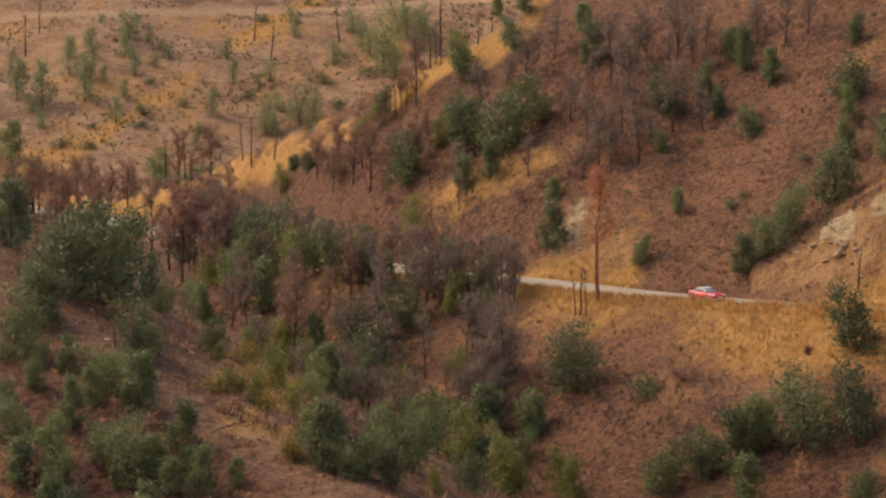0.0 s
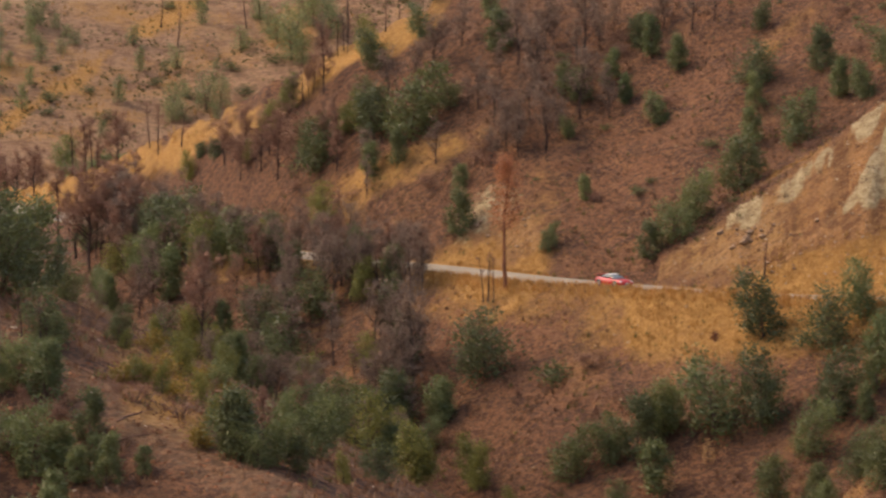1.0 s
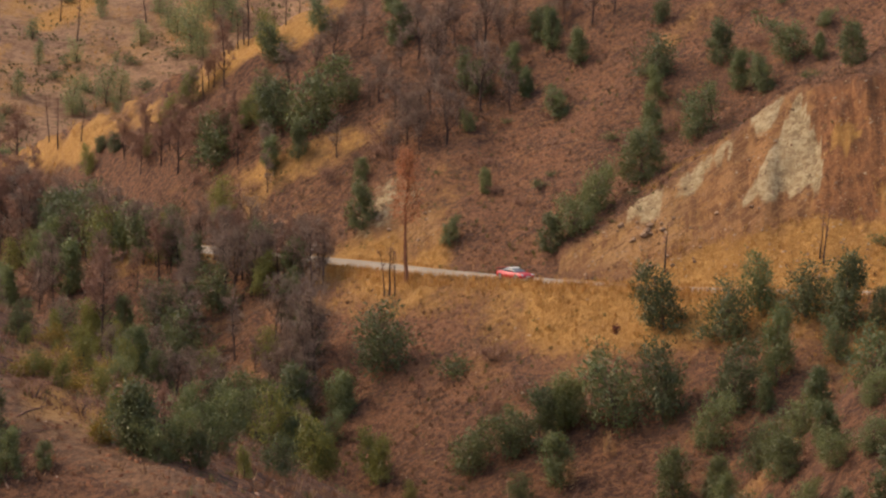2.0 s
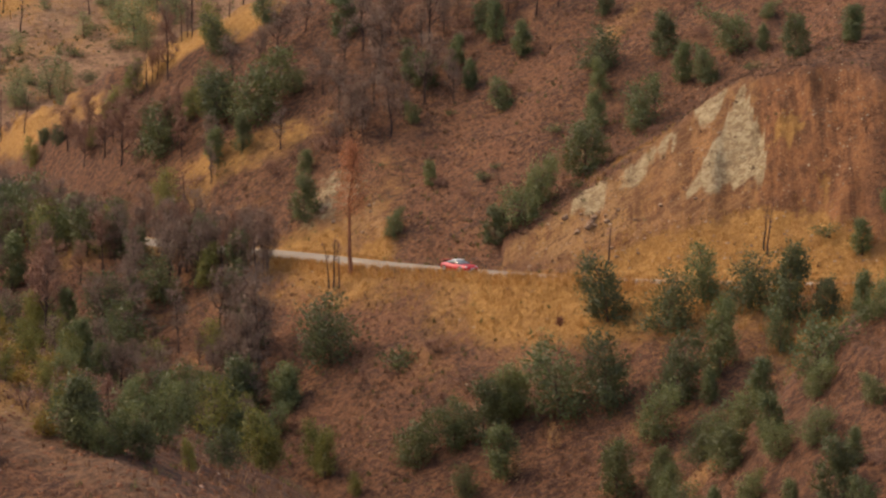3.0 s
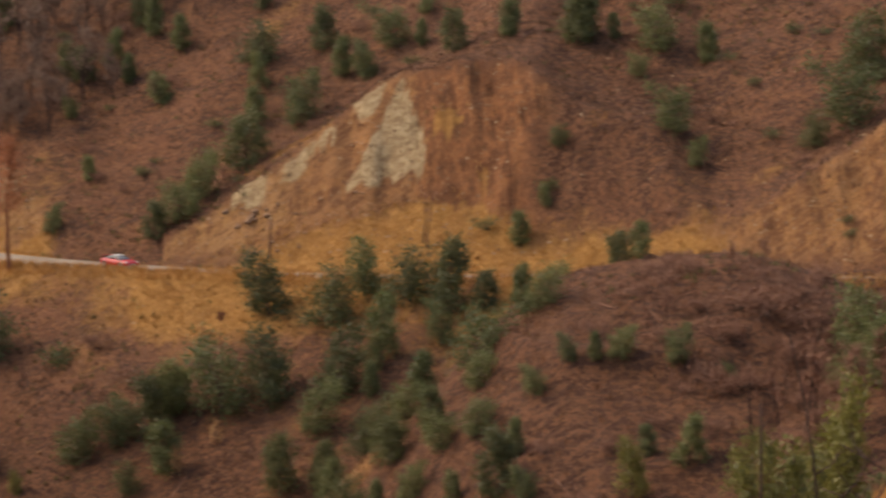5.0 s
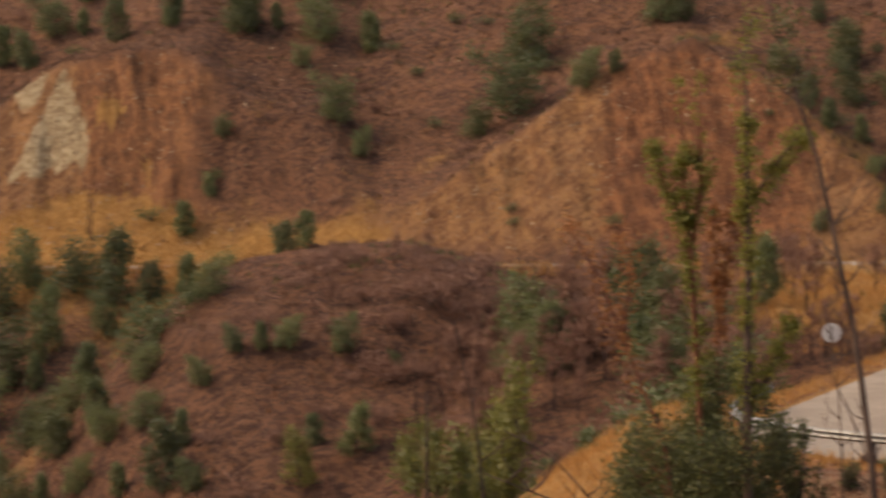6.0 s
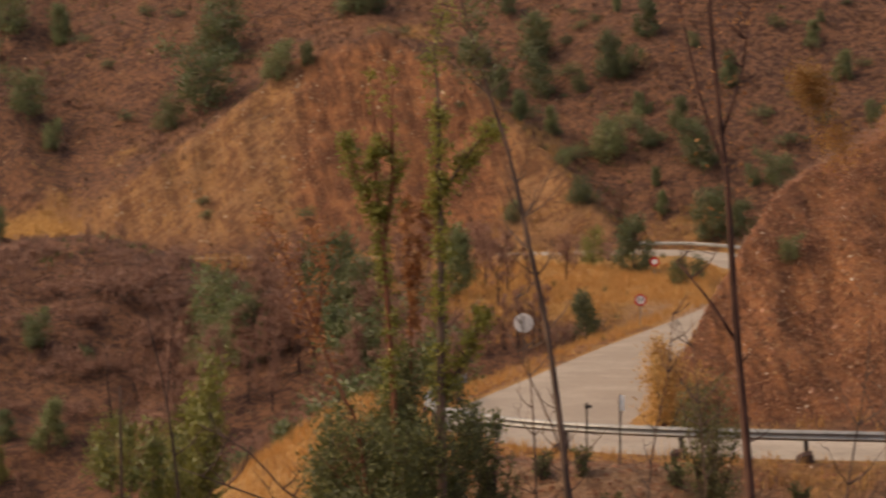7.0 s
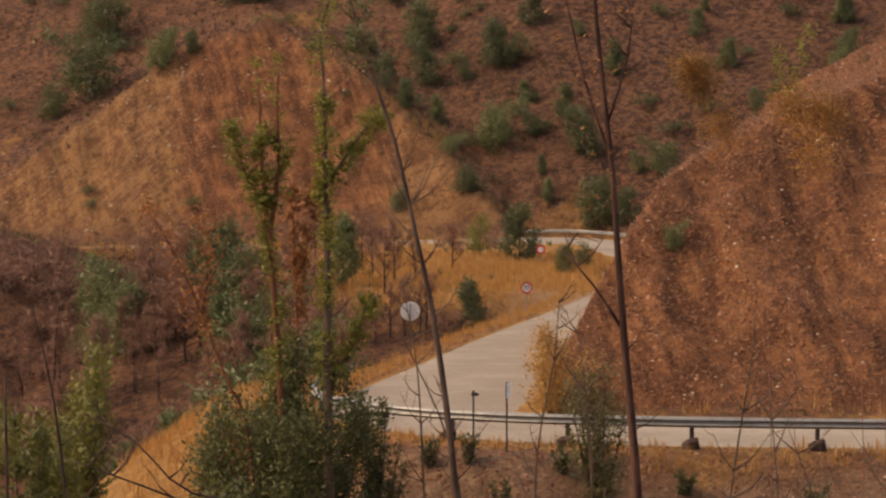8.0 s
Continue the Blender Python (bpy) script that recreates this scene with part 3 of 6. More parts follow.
LEAF_STRAW = leaf_material("straw_leaves", (0.300, 0.150, 0.045), (0.520, 0.300, 0.100), (0.620, 0.420, 0.190))
LEAF_GOLD = leaf_material("golden_olive_leaves", (0.170, 0.115, 0.026), (0.330, 0.215, 0.050), (0.460, 0.320, 0.100))
LEAF_DRY = leaf_material("pale_dry_leaves", (0.340, 0.180, 0.085), (0.560, 0.360, 0.190), (0.700, 0.520, 0.330))
BARK = bark_material("grey_brown_bark", (0.070, 0.045, 0.035), (0.165, 0.105, 0.075))
CHAR = bark_material("charred_bark", (0.035, 0.022, 0.019), (0.095, 0.055, 0.043))
TWIG = bark_material("scorched_twigs", (0.205, 0.103, 0.071), (0.350, 0.186, 0.126))
GREY_TWIG = bark_material("grey_charred_twigs", (0.155, 0.103, 0.078), (0.300, 0.196, 0.145))
RED_BARK = bark_material("reddish_bark", (0.150, 0.055, 0.032), (0.260, 0.105, 0.055))


# ---- plants ----
def sapling(name, label, seed, height, width, low, leaf, count, size, material, points=1.4, hang=-0.3, stems=1):
    """A young tree: a tapered trunk with a bushy, uneven, pointed crown that starts near the ground."""
    rng = np.random.default_rng(seed)
    root = tagged(new(name), label, "tree", "young trees on the hillside")
    verts, faces = [], []
    centres = []
    for s in range(stems):
        lean = rng.normal(0, 0.10 if stems == 1 else 0.28, 2) * width
        high = height * (1 if s == 0 else rng.uniform(0.6, 0.92))
        axis = [Vector((lean[0] * t * t, lean[1] * t * t, high * t)) for t in (0, 0.25, 0.5, 0.75, 1.0)]
        axis[0].z = -0.4
        tube(verts, faces, axis, [0.020 * height, 0.016 * height, 0.011 * height, 0.007 * height, 0.002 * height], 5)
        n = int(30 * (1 if s == 0 else 0.7))
        for k in range(n):
            t = low + (0.99 - low) * (k + rng.uniform(0, 1)) / n
            env = width * 0.5 * ((1 - t) / (1 - low)) ** (1 / points) * min(1.0, (t - low) / 0.14 + 0.45) + 0.05 * width
            w, r = rng.uniform(0, 2 * math.pi), env * math.sqrt(rng.uniform(0.1, 1.15))
            c = np.array([lean[0] * t * t + r * math.cos(w), lean[1] * t * t + r * math.sin(w), high * t])
            centres.append(c)
            if k % 2 == 0 and t > low:
                start = Vector((lean[0] * t * t, lean[1] * t * t, high * t * 0.9))
                tube(verts, faces, [start, start.lerp(Vector(c), 0.6) + Vector((0, 0, -0.02)), Vector(c)], [0.006 * height, 0.004 * height, 0.001 * height], 3)
    part("trunk", mesh_of(verts, faces), BARK, root)
    crown = leaf_mesh(rng, np.array(centres), np.array([0.12, 0.12, 0.13]) * width, count, leaf, hang, 0.40, True)
    part("crown", crown, material, root)
    return root


def burnt_tree(name, label, seed, height, spread, limbs, twigs, material, lean=0.06, start=0.2, fine=None):
    """A leafless tree: a tapered trunk, limbs that fork twice, and a haze of fine twigs."""
    rng = np.random.default_rng(seed)
    root = tagged(new(name), label, "tree", "burnt trees")
    verts, faces = [], []
    bend = rng.normal(0, lean, 2) * height
    wob = rng.normal(0, 0.012, (6, 2)) * height

    def axis(t):
        i = min(int(t * 5), 4)
        f = t * 5 - i
        o = wob[i] * (1 - f) + wob[i + 1] * f
        return Vector((bend[0] * t ** 1.5 + o[0], bend[1] * t ** 1.5 + o[1], height * t))
    path = [axis(t) for t in np.linspace(0, 1, 8)]
    path[0].z = -0.5
    tube(verts, faces, path, [height * 0.019 * (1 - 0.9 * t) + 0.008 for t in np.linspace(0, 1, 8)], 5)
    part("trunk", mesh_of(verts, faces), material, root)
    verts, faces, tips = [], [], []
    for k in range(limbs):
        t = start + (0.97 - start) * (k + rng.uniform(0, 1)) / limbs
        w = rng.uniform(0, 2 * math.pi)
        long = spread * (1.15 - 0.7 * t) * rng.uniform(0.6, 1.25)
        a = axis(t)
        rise = rng.uniform(0.5, 1.5)
        long = float(long)
        out = Vector((math.cos(w), math.sin(w), rise)) * long
        b = a + out * 0.5 + Vector((0, 0, -0.06 * long))
        c = a + out + Vector((rng.normal(0, 0.1), rng.normal(0, 0.1), 0.12)) * long
        r = height * 0.0065 * (1.2 - t)
        tube(verts, faces, [a, b, c], [r + 0.012, r * 0.6 + 0.008, 0.006], 4)
        for j in range(3):
            s = rng.uniform(0.3, 0.95)
            p = a.lerp(c, s)
            q = p + Vector((rng.normal(0, 0.4), rng.normal(0, 0.4), rng.uniform(0.1, 0.6))) * long * 0.6
            tube(verts, faces, [p, p.lerp(q, 0.5) + Vector(rng.normal(0, 0.03, 3)) * long, q], [r * 0.45 + 0.006, r * 0.3 + 0.005, 0.003], 3)
            tips += [p.lerp(q, 0.4), q]
        tips.append(c)
    tagged(part("branch_frame", mesh_of(verts, faces), material, root), kind="stuff")
    if twigs:
        crown = leaf_mesh(rng, np.array([tuple(p) for p in tips]), 0.11 * spread, twigs, 0.55, 0.6, 0.11)
        tagged(part("twig_crown", crown, fine or TWIG, root), kind="stuff")
    return root


def shrub(name, label, seed, height, width, leaf, count, material, slim=0.42):
    rng = np.random.default_rng(seed)
    root = tagged(new(name), label, "shrub", "low shrubs on the hillside")
    verts, faces, centres = [], [], []
    for k in range(9):
        w, r, h = rng.uniform(0, 2 * math.pi), width * 0.5 * math.sqrt(rng.uniform(0, 1)), height * rng.uniform(0.35, 0.9)
        c = Vector((r * math.cos(w), r * math.sin(w), h * (1.1 - r / width)))
        tube(verts, faces, [Vector((0, 0, -0.2)), c * 0.5 + Vector((0, 0, 0.05)), c], [0.04, 0.025, 0.008], 4)
        centres += [tuple(c), tuple(c * 0.7)]
    tagged(part("stem_base", mesh_of(verts, faces), BARK, root), kind="stuff")
    part("crown", leaf_mesh(rng, np.array(centres), np.array([0.13 * width, 0.13 * width, 0.14 * height]), count, leaf, 0.3, slim), material, root)
    return root


PALE = "young eucalyptus with blue-green foliage on burnt soil"
DEEP = "dark green bushy young tree on burnt soil"
KIND = {
    "e": [sapling("eucalyptus_sapling", PALE, 10 + k, 5.0, w, lo, 0.30, 2700, 0, LEAF_BLUE, pt + 0.6, -0.3, st)
          for k, (w, lo, pt, st) in enumerate([(2.7, 0.08, 1.7, 1), (3.2, 0.05, 2.0, 2), (2.4, 0.12, 1.5, 1), (3.4, 0.04, 2.4, 3)])],
    # young eucalyptus again, leaves lightened for the haze over the far hill
    "f": [sapling("pale_sapling", "young eucalyptus on the dry far hill, haze put into its leaf colour", 20 + k, 5.0, w, 0.05, 0.26, 1500, 0, LEAF_HAZED, 2.6, -0.3, st)
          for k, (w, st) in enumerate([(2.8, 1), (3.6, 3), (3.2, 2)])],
    "d": [sapling("bushy_tree", DEEP, 30 + k, 5.0, w, lo, 0.30, 2900, 0, LEAF_DARK, pt + 0.7, -0.2, st)
          for k, (w, lo, pt, st) in enumerate([(3.3, 0.04, 2.6, 2), (2.8, 0.06, 1.9, 1), (3.9, 0.03, 3.0, 3), (3.0, 0.10, 2.2, 2)])],
    "y": [sapling("leafy_tree", "yellow-green leafy young tree among burnt trunks", 50 + k, 5.0, w, 0.12, 0.26, 2400, 0, LEAF_LIME, 2.3, 0.1, 2)
          for k, w in enumerate([3.2, 2.6])],
    "b": [burnt_tree("burnt_tree", "leafless fire-blackened tree with scorched twigs", 70 + k, 8.0, sp, li, tw, CHAR)
          for k, (sp, li, tw) in enumerate([(2.0, 18, 1800), (1.6, 15, 1400), (2.5, 20, 2200), (1.2, 12, 800)])],
    "g": [burnt_tree("charred_tree", "leafless charred tree with a haze of grey-brown twigs", 80 + k, 8.0, sp, li, tw, CHAR, fine=GREY_TWIG)
          for k, (sp, li, tw) in enumerate([(2.3, 20, 1500), (2.0, 18, 1300), (2.7, 22, 1700)])],
    "o": [shrub("golden_shrub", "low golden-olive shrub among burnt trunks", 140 + k, 1.6, w, 0.24, 700, LEAF_GOLD) for k, w in enumerate([2.0, 2.6])],
    "p": [burnt_tree("burnt_pole", "thin charred tree trunk with few branches", 90 + k, 8.0, 1.0, li, 90, CHAR, 0.05, 0.5) for k, li in enumerate([4, 6, 3])],
    "r": [sapling("withered_sapling", "small withered sapling with orange dead leaves", 110, 3.0, 1.6, 0.15, 0.22, 420, 0, LEAF_DRY, 1.6, -0.2, 2)],
    "s": [shrub("low_shrub", "small dark green shrub on bare soil", 120 + k, 1.6, w, 0.20, 480, LEAF_DARK) for k, w in enumerate([2.2, 2.8])],
    "t": [shrub("scorched_shrub", "low scorched brown shrub", 130 + k, 1.6, w, 0.42, 600, TWIG, 0.09) for k, w in enumerate([2.6, 3.4])],
}
SIZE = {"e": 5.0, "f": 5.0, "d": 5.0, "y": 5.0, "b": 8.0, "g": 8.0, "o": 1.6, "p": 8.0, "r": 3.0, "s": 1.6, "t": 1.6}
_planted = set()
_dice = random.Random(7)


def plant(kind, turn, far, tall, sink=0.1):
    """A copy of one of the kind's models on the ground, scaled to its height."""
    if to_road(np.array([far * math.sin(radians(turn))]), np.array([far * math.cos(radians(turn))]))[0][0] < ROAD_HALF + 0.9:
        return None  # nothing grows on the road
    m = _dice.choice(KIND[kind])
    k = tall / SIZE[kind]
    if kind in "edf":
        k *= 1.02
    wide = k * _dice.uniform(0.86, 1.16) * (1.02 if kind in "ed" else 1.0)
    place = spot(turn, far) - Vector((0, 0, sink))
    turnabout = Matrix.Rotation(_dice.uniform(0, 6.283), 4, "Z")
    here = Matrix.Translation(place) @ turnabout @ Matrix.Diagonal((wide, wide, k, 1))
    if m.name not in _planted:  # the first of its kind is the model itself
        _planted.add(m.name)
        m.matrix_basis = here
        return m
    return copy_thing(m, here @ Matrix.Diagonal([1 / s for s in m.scale] + [1]))


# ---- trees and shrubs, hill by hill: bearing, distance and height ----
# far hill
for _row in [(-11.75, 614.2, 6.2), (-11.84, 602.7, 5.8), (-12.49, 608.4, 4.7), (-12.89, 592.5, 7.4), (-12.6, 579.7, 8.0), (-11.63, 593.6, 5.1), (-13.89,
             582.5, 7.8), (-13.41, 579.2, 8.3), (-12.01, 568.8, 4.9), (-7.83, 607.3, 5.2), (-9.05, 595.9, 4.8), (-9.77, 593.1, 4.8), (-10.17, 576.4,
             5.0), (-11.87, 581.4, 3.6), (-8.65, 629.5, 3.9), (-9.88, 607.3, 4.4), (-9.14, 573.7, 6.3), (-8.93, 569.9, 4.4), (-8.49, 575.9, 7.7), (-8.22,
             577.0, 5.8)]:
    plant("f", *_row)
for _row in [(-13.57, 575.9, 3.0), (-10.79, 579.2, 2.1), (-11.47, 573.2, 2.7), (-7.78, 582.5, 2.8), (-12.59, 554.0, 2.1), (-13.06, 556.6, 2.7)]:
    plant("s", *_row)
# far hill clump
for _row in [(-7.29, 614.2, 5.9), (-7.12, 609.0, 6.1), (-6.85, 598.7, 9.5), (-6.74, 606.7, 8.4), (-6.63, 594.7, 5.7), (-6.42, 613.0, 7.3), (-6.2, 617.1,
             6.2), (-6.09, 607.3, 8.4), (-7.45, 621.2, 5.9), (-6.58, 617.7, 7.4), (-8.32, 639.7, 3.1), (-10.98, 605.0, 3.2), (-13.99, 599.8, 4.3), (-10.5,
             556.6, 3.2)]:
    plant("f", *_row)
for _row in [(-7.13, 597.6, 2.9), (-10.45, 565.6, 2.7), (-11.53, 566.7, 2.0), (-8.0, 595.3, 2.6), (-9.24, 630.7, 2.1), (-8.76, 580.8, 2.2), (-9.47, 586.4,
             2.0)]:
    plant("s", *_row)
for _row in [(-9.03, 607.3, 8.7), (-7.72, 617.7, 8.9), (-5.76, 607.3, 13.1), (-9.35, 620.1, 7.4), (-13.72, 607.8, 8.7), (-13.45, 620.1, 7.4)]:
    plant("p", *_row)
for _row in [(-12.93, 562.9, 4.0)]:
    plant("r", *_row)
# crest
for _row in [(-6.23, 367.9, 7.7), (-6.42, 371.8, 4.3), (-7.73, 372.5, 6.4), (-7.13, 360.0, 7.6), (-7.46, 366.5, 6.3), (-6.75, 356.9, 6.8), (-8.17, 378.5,
             5.1), (-5.98, 348.9, 5.3), (-7.84, 370.4, 4.3), (-6.25, 354.6, 5.4)]:
    plant("b", *_row)
for _row in [(-5.96, 374.3, 4.4), (-5.76, 373.9, 4.4), (-5.52, 371.1, 4.3), (-5.3, 369.3, 4.0), (-5.04, 370.7, 4.0), (-6.64, 372.1, 5.0), (-9.58, 409.9,
             6.3), (-9.42, 403.7, 7.0), (-8.98, 397.3, 5.3), (-4.78, 371.4, 4.3), (-7.29, 367.6, 5.6)]:
    plant("p", *_row)
for _row in [(-4.37, 364.5, 4.2), (-4.67, 624.2, 4.8)]:
    plant("e", *_row)
for _row in [(-8.33, 383.2, 2.6), (-6.42, 353.2, 6.1), (-4.13, 371.8, 3.6), (-8.6, 388.3, 2.2)]:
    plant("d", *_row)
for _row in [(-7.29, 373.2, 4.3), (-8.85, 387.2, 3.9)]:
    plant("y", *_row)
# upper slope
for _row in [(-4.56, 344.6, 8.2), (-5.27, 349.2, 6.0), (-4.8, 339.8, 4.0), (-2.84, 351.9, 4.8), (-1.3, 337.2, 4.0)]:
    plant("d", *_row)
for _row in [(-5.33, 341.7, 3.9), (-3.8, 346.6, 3.1), (-1.57, 338.8, 3.6), (-2.99, 359.3, 3.4), (-0.43, 333.7, 2.6)]:
    plant("e", *_row)
for _row in [(-2.49, 346.9, 7.3), (-1.19, 345.0, 8.6), (-2.17, 340.1, 7.2), (-1.95, 348.6, 6.0), (-1.36, 345.0, 4.6), (-1.3, 334.0, 7.0), (-1.95, 328.7,
             7.5), (-2.71, 330.0, 5.7), (-2.44, 330.9, 5.1), (-3.25, 341.7, 5.2), (-4.13, 355.9, 6.1), (-3.58, 357.6, 4.8), (-5.54, 354.2, 4.1), (-2.93,
             335.3, 5.8), (-4.45, 355.9, 4.1), (-2.27, 334.4, 5.8), (-5.0, 354.6, 5.4), (0.86, 341.7, 6.5), (1.28, 341.4, 5.2), (0.32, 345.0, 4.6)]:
    plant("g", *_row)
for _row in [(-3.14, 332.8, 2.5), (-3.36, 331.2, 2.5)]:
    plant("t", *_row)
# mid slope
for _row in [(0.09, 339.8, 4.7), (0.61, 335.9, 3.9), (-0.7, 339.1, 3.9), (-0.43, 333.7, 3.2), (0.2, 327.2, 3.4), (3.66, 317.4, 4.3), (4.12, 315.0,
             4.0), (4.71, 318.3, 4.4), (5.23, 316.2, 2.8), (5.28, 322.8, 1.9), (6.89, 305.9, 3.5), (2.08, 320.1, 3.7), (2.01, 315.0, 3.7), (2.9, 311.7,
             5.5), (0.89, 304.7, 5.1), (0.5, 301.3, 4.4), (-1.88, 310.8, 3.0), (-3.61, 329.0, 2.6), (-1.52, 330.3, 2.5), (-1.19, 317.4, 2.7)]:
    plant("e", *_row)
for _row in [(-0.15, 344.0, 3.9), (2.05, 324.1, 4.5), (2.19, 336.9, 3.2), (3.33, 323.5, 4.5), (5.84, 308.2, 4.5), (8.31, 303.3, 5.1), (1.81, 306.5,
             5.6), (0.07, 301.6, 3.6), (-3.62, 321.6, 4.7)]:
    plant("d", *_row)
for _row in [(-0.15, 312.9, 1.4), (-0.75, 330.0, 0.9)]:
    plant("s", *_row)
for _row in [(3.17, 313.8, 4.8), (2.64, 284.1, 5.4), (2.26, 289.0, 5.0), (5.31, 281.1, 5.4), (5.25, 281.9, 4.9), (-3.05, 295.3, 5.1), (-3.14, 295.6,
             4.5), (-2.95, 294.8, 4.8), (-5.93, 336.3, 6.4)]:
    plant("p", *_row)
# cut slopes
for _row in [(6.91, 305.9, 2.7), (8.92, 303.9, 2.6), (9.74, 299.0, 4.7), (10.72, 297.6, 4.1), (14.84, 269.4, 3.4), (13.55, 278.2, 5.8), (10.13, 282.5,
             4.5), (10.53, 278.5, 2.7), (9.41, 295.3, 2.3), (16.34, 288.4, 4.4), (9.44, 217.1, 2.6), (7.61, 279.0, 2.1), (7.14, 276.9, 3.2)]:
    plant("e", *_row)
for _row in [(8.27, 302.4, 5.1), (8.65, 312.9, 3.0), (9.3, 312.9, 2.4), (13.67, 287.6, 5.8), (15.43, 269.4, 2.2), (12.74, 276.9, 3.3), (16.71, 287.6,
             3.6), (9.03, 215.0, 2.6), (7.89, 284.1, 2.0)]:
    plant("d", *_row)
for _row in [(11.61, 290.1, 1.3), (11.98, 280.6, 1.4), (12.35, 297.3, 1.5), (6.52, 280.1, 1.6), (10.07, 307.9, 1.8), (12.89, 295.6, 1.1), (7.67, 280.6,
             1.4), (14.19, 285.2, 1.6)]:
    plant("s", *_row)
# below road
for _row in [(-1.03, 275.9, 2.1), (-0.48, 268.4, 1.8)]:
    plant("t", *_row)
# lower slope
for _row in [(-7.91, 151.2, 3.2), (-6.5, 201.8, 3.2)]:
    plant("d", *_row)
for _row in [(-0.48, 196.2, 2.6), (-0.92, 263.1, 3.5), (-2.46, 273.8, 3.1)]:
    plant("b", *_row)
for _row in [(7.48, 198.4, 2.3)]:
    plant("p", *_row)
# left dark
for _row in [(-14.02, 189.0, 4.1), (-13.06, 176.4, 5.1), (-12.39, 179.4, 5.2), (-11.76, 194.9, 5.6), (-13.98, 164.6, 3.8), (-13.43, 169.2, 3.4), (-11.2,
             202.2, 2.4), (-10.23, 182.0, 2.2), (-12.73, 411.8, 4.7), (-9.26, 362.7, 5.8)]:
    plant("d", *_row)
for _row in [(-13.58, 171.1, 3.0), (-10.46, 336.9, 4.1), (-14.01, 551.9, 7.4), (-11.16, 535.9, 6.2)]:
    plant("e", *_row)
for _row in [(-11.0, 365.5, 10.5), (-10.73, 357.3, 11.6), (-11.33, 376.7, 9.4), (-10.51, 360.7, 8.3), (-13.59, 455.3, 7.8), (-13.21, 443.8, 8.1), (-12.83,
             453.2, 6.9), (-12.51, 470.2, 8.1), (-12.13, 458.8, 7.5), (-11.81, 450.6, 6.9), (-13.96, 475.6, 7.3), (-11.54, 416.5, 7.2), (-10.13, 406.8,
             7.0), (-9.86, 402.6, 6.9)]:
    plant("b", *_row)
for _row in [(-13.05, 433.4, 9.1), (-12.3, 415.0, 7.9), (-10.35, 387.2, 8.2)]:
    plant("p", *_row)
for _row in [(-9.04, 370.0, 6.9)]:
    plant("y", *_row)
# spur shrubs
for _row in [(-12.1, 158.7, 2.8), (-11.64, 160.5, 2.0), (-13.3, 151.7, 3.0), (-12.86, 155.2, 2.7), (-13.2, 150.0, 2.3), (-11.77, 150.2, 3.2), (-11.03,
             148.8, 1.9), (-10.46, 148.3, 2.6), (-13.94, 155.2, 2.1), (-13.84, 151.6, 2.3), (-12.33, 152.3, 2.3), (-12.54, 157.6, 2.1), (-9.71, 149.0,
             1.4), (-14.15, 159.1, 1.8), (-11.35, 150.6, 2.3), (-10.7, 150.3, 1.7)]:
    plant("e", *_row)
for _row in [(-10.78, 152.9, 2.5), (-13.61, 159.9, 1.7)]:
    plant("d", *_row)
for _row in [(-12.64, 163.1, 1.2), (-13.5, 163.9, 0.9), (-11.35, 155.2, 1.2), (-9.93, 157.6, 1.5), (-9.6, 168.3, 1.3)]:
    plant("t", *_row)
for _row in [(-11.66, 162.9, 3.7), (-12.04, 165.6, 2.5)]:
    plant("p", *_row)
for _row in [(-13.63, 150.3, 2.6), (-12.0, 153.5, 2.3), (-12.66, 149.6, 2.0)]:
    plant("b", *_row)
# valley front
for _row in [(-7.89, 150.9, 3.2), (-5.54, 279.6, 5.6), (-5.05, 276.4, 3.8), (-5.21, 171.8, 2.3), (-6.75, 151.6, 2.0)]:
    plant("d", *_row)
for _row in [(-8.61, 310.0, 10.1), (-7.41, 159.6, 2.7), (-6.75, 202.0, 3.5), (-6.15, 263.6, 4.0)]:
    plant("b", *_row)
for _row in [(-7.08, 161.7, 2.8), (-6.4, 161.1, 3.1), (-3.98, 277.7, 3.8), (-11.34, 167.3, 1.6), (-7.52, 149.7, 2.0), (-8.34, 176.6, 2.0), (-4.22, 273.8,
             3.1), (-8.17, 310.3, 4.7)]:
    plant("e", *_row)
for _row in [(-4.42, 249.8, 4.8), (-3.43, 265.4, 4.4), (-9.49, 200.3, 2.3), (-9.05, 174.9, 2.7), (-8.61, 164.6, 1.9), (-9.38, 162.0, 1.9), (-5.87, 155.2,
             1.8), (-9.93, 162.5, 1.6), (-8.18, 261.6, 3.0), (-8.83, 315.6, 3.0)]:
    plant("y", *_row)
for _row in [(-8.18, 162.9, 1.9), (-9.05, 156.9, 1.2)]:
    plant("t", *_row)
# hill behind bend
for _row in [(19.94, 269.2, 4.2), (19.83, 276.4, 4.4), (19.18, 270.7, 2.1), (21.25, 269.9, 4.2), (21.54, 269.9, 2.7), (21.96, 274.8, 3.3), (20.65, 248.6,
             2.2), (23.05, 255.3, 4.0), (28.01, 273.3, 2.6), (23.28, 246.0, 3.9), (23.85, 245.5, 2.9), (19.29, 284.4, 2.2)]:
    plant("d", *_row)
for _row in [(20.16, 262.4, 2.5), (21.2, 258.4, 4.1), (24.58, 251.7, 3.0), (25.7, 266.4, 2.7), (23.59, 266.6, 3.1), (22.18, 253.8, 1.7), (24.04, 252.4,
             1.9)]:
    plant("e", *_row)
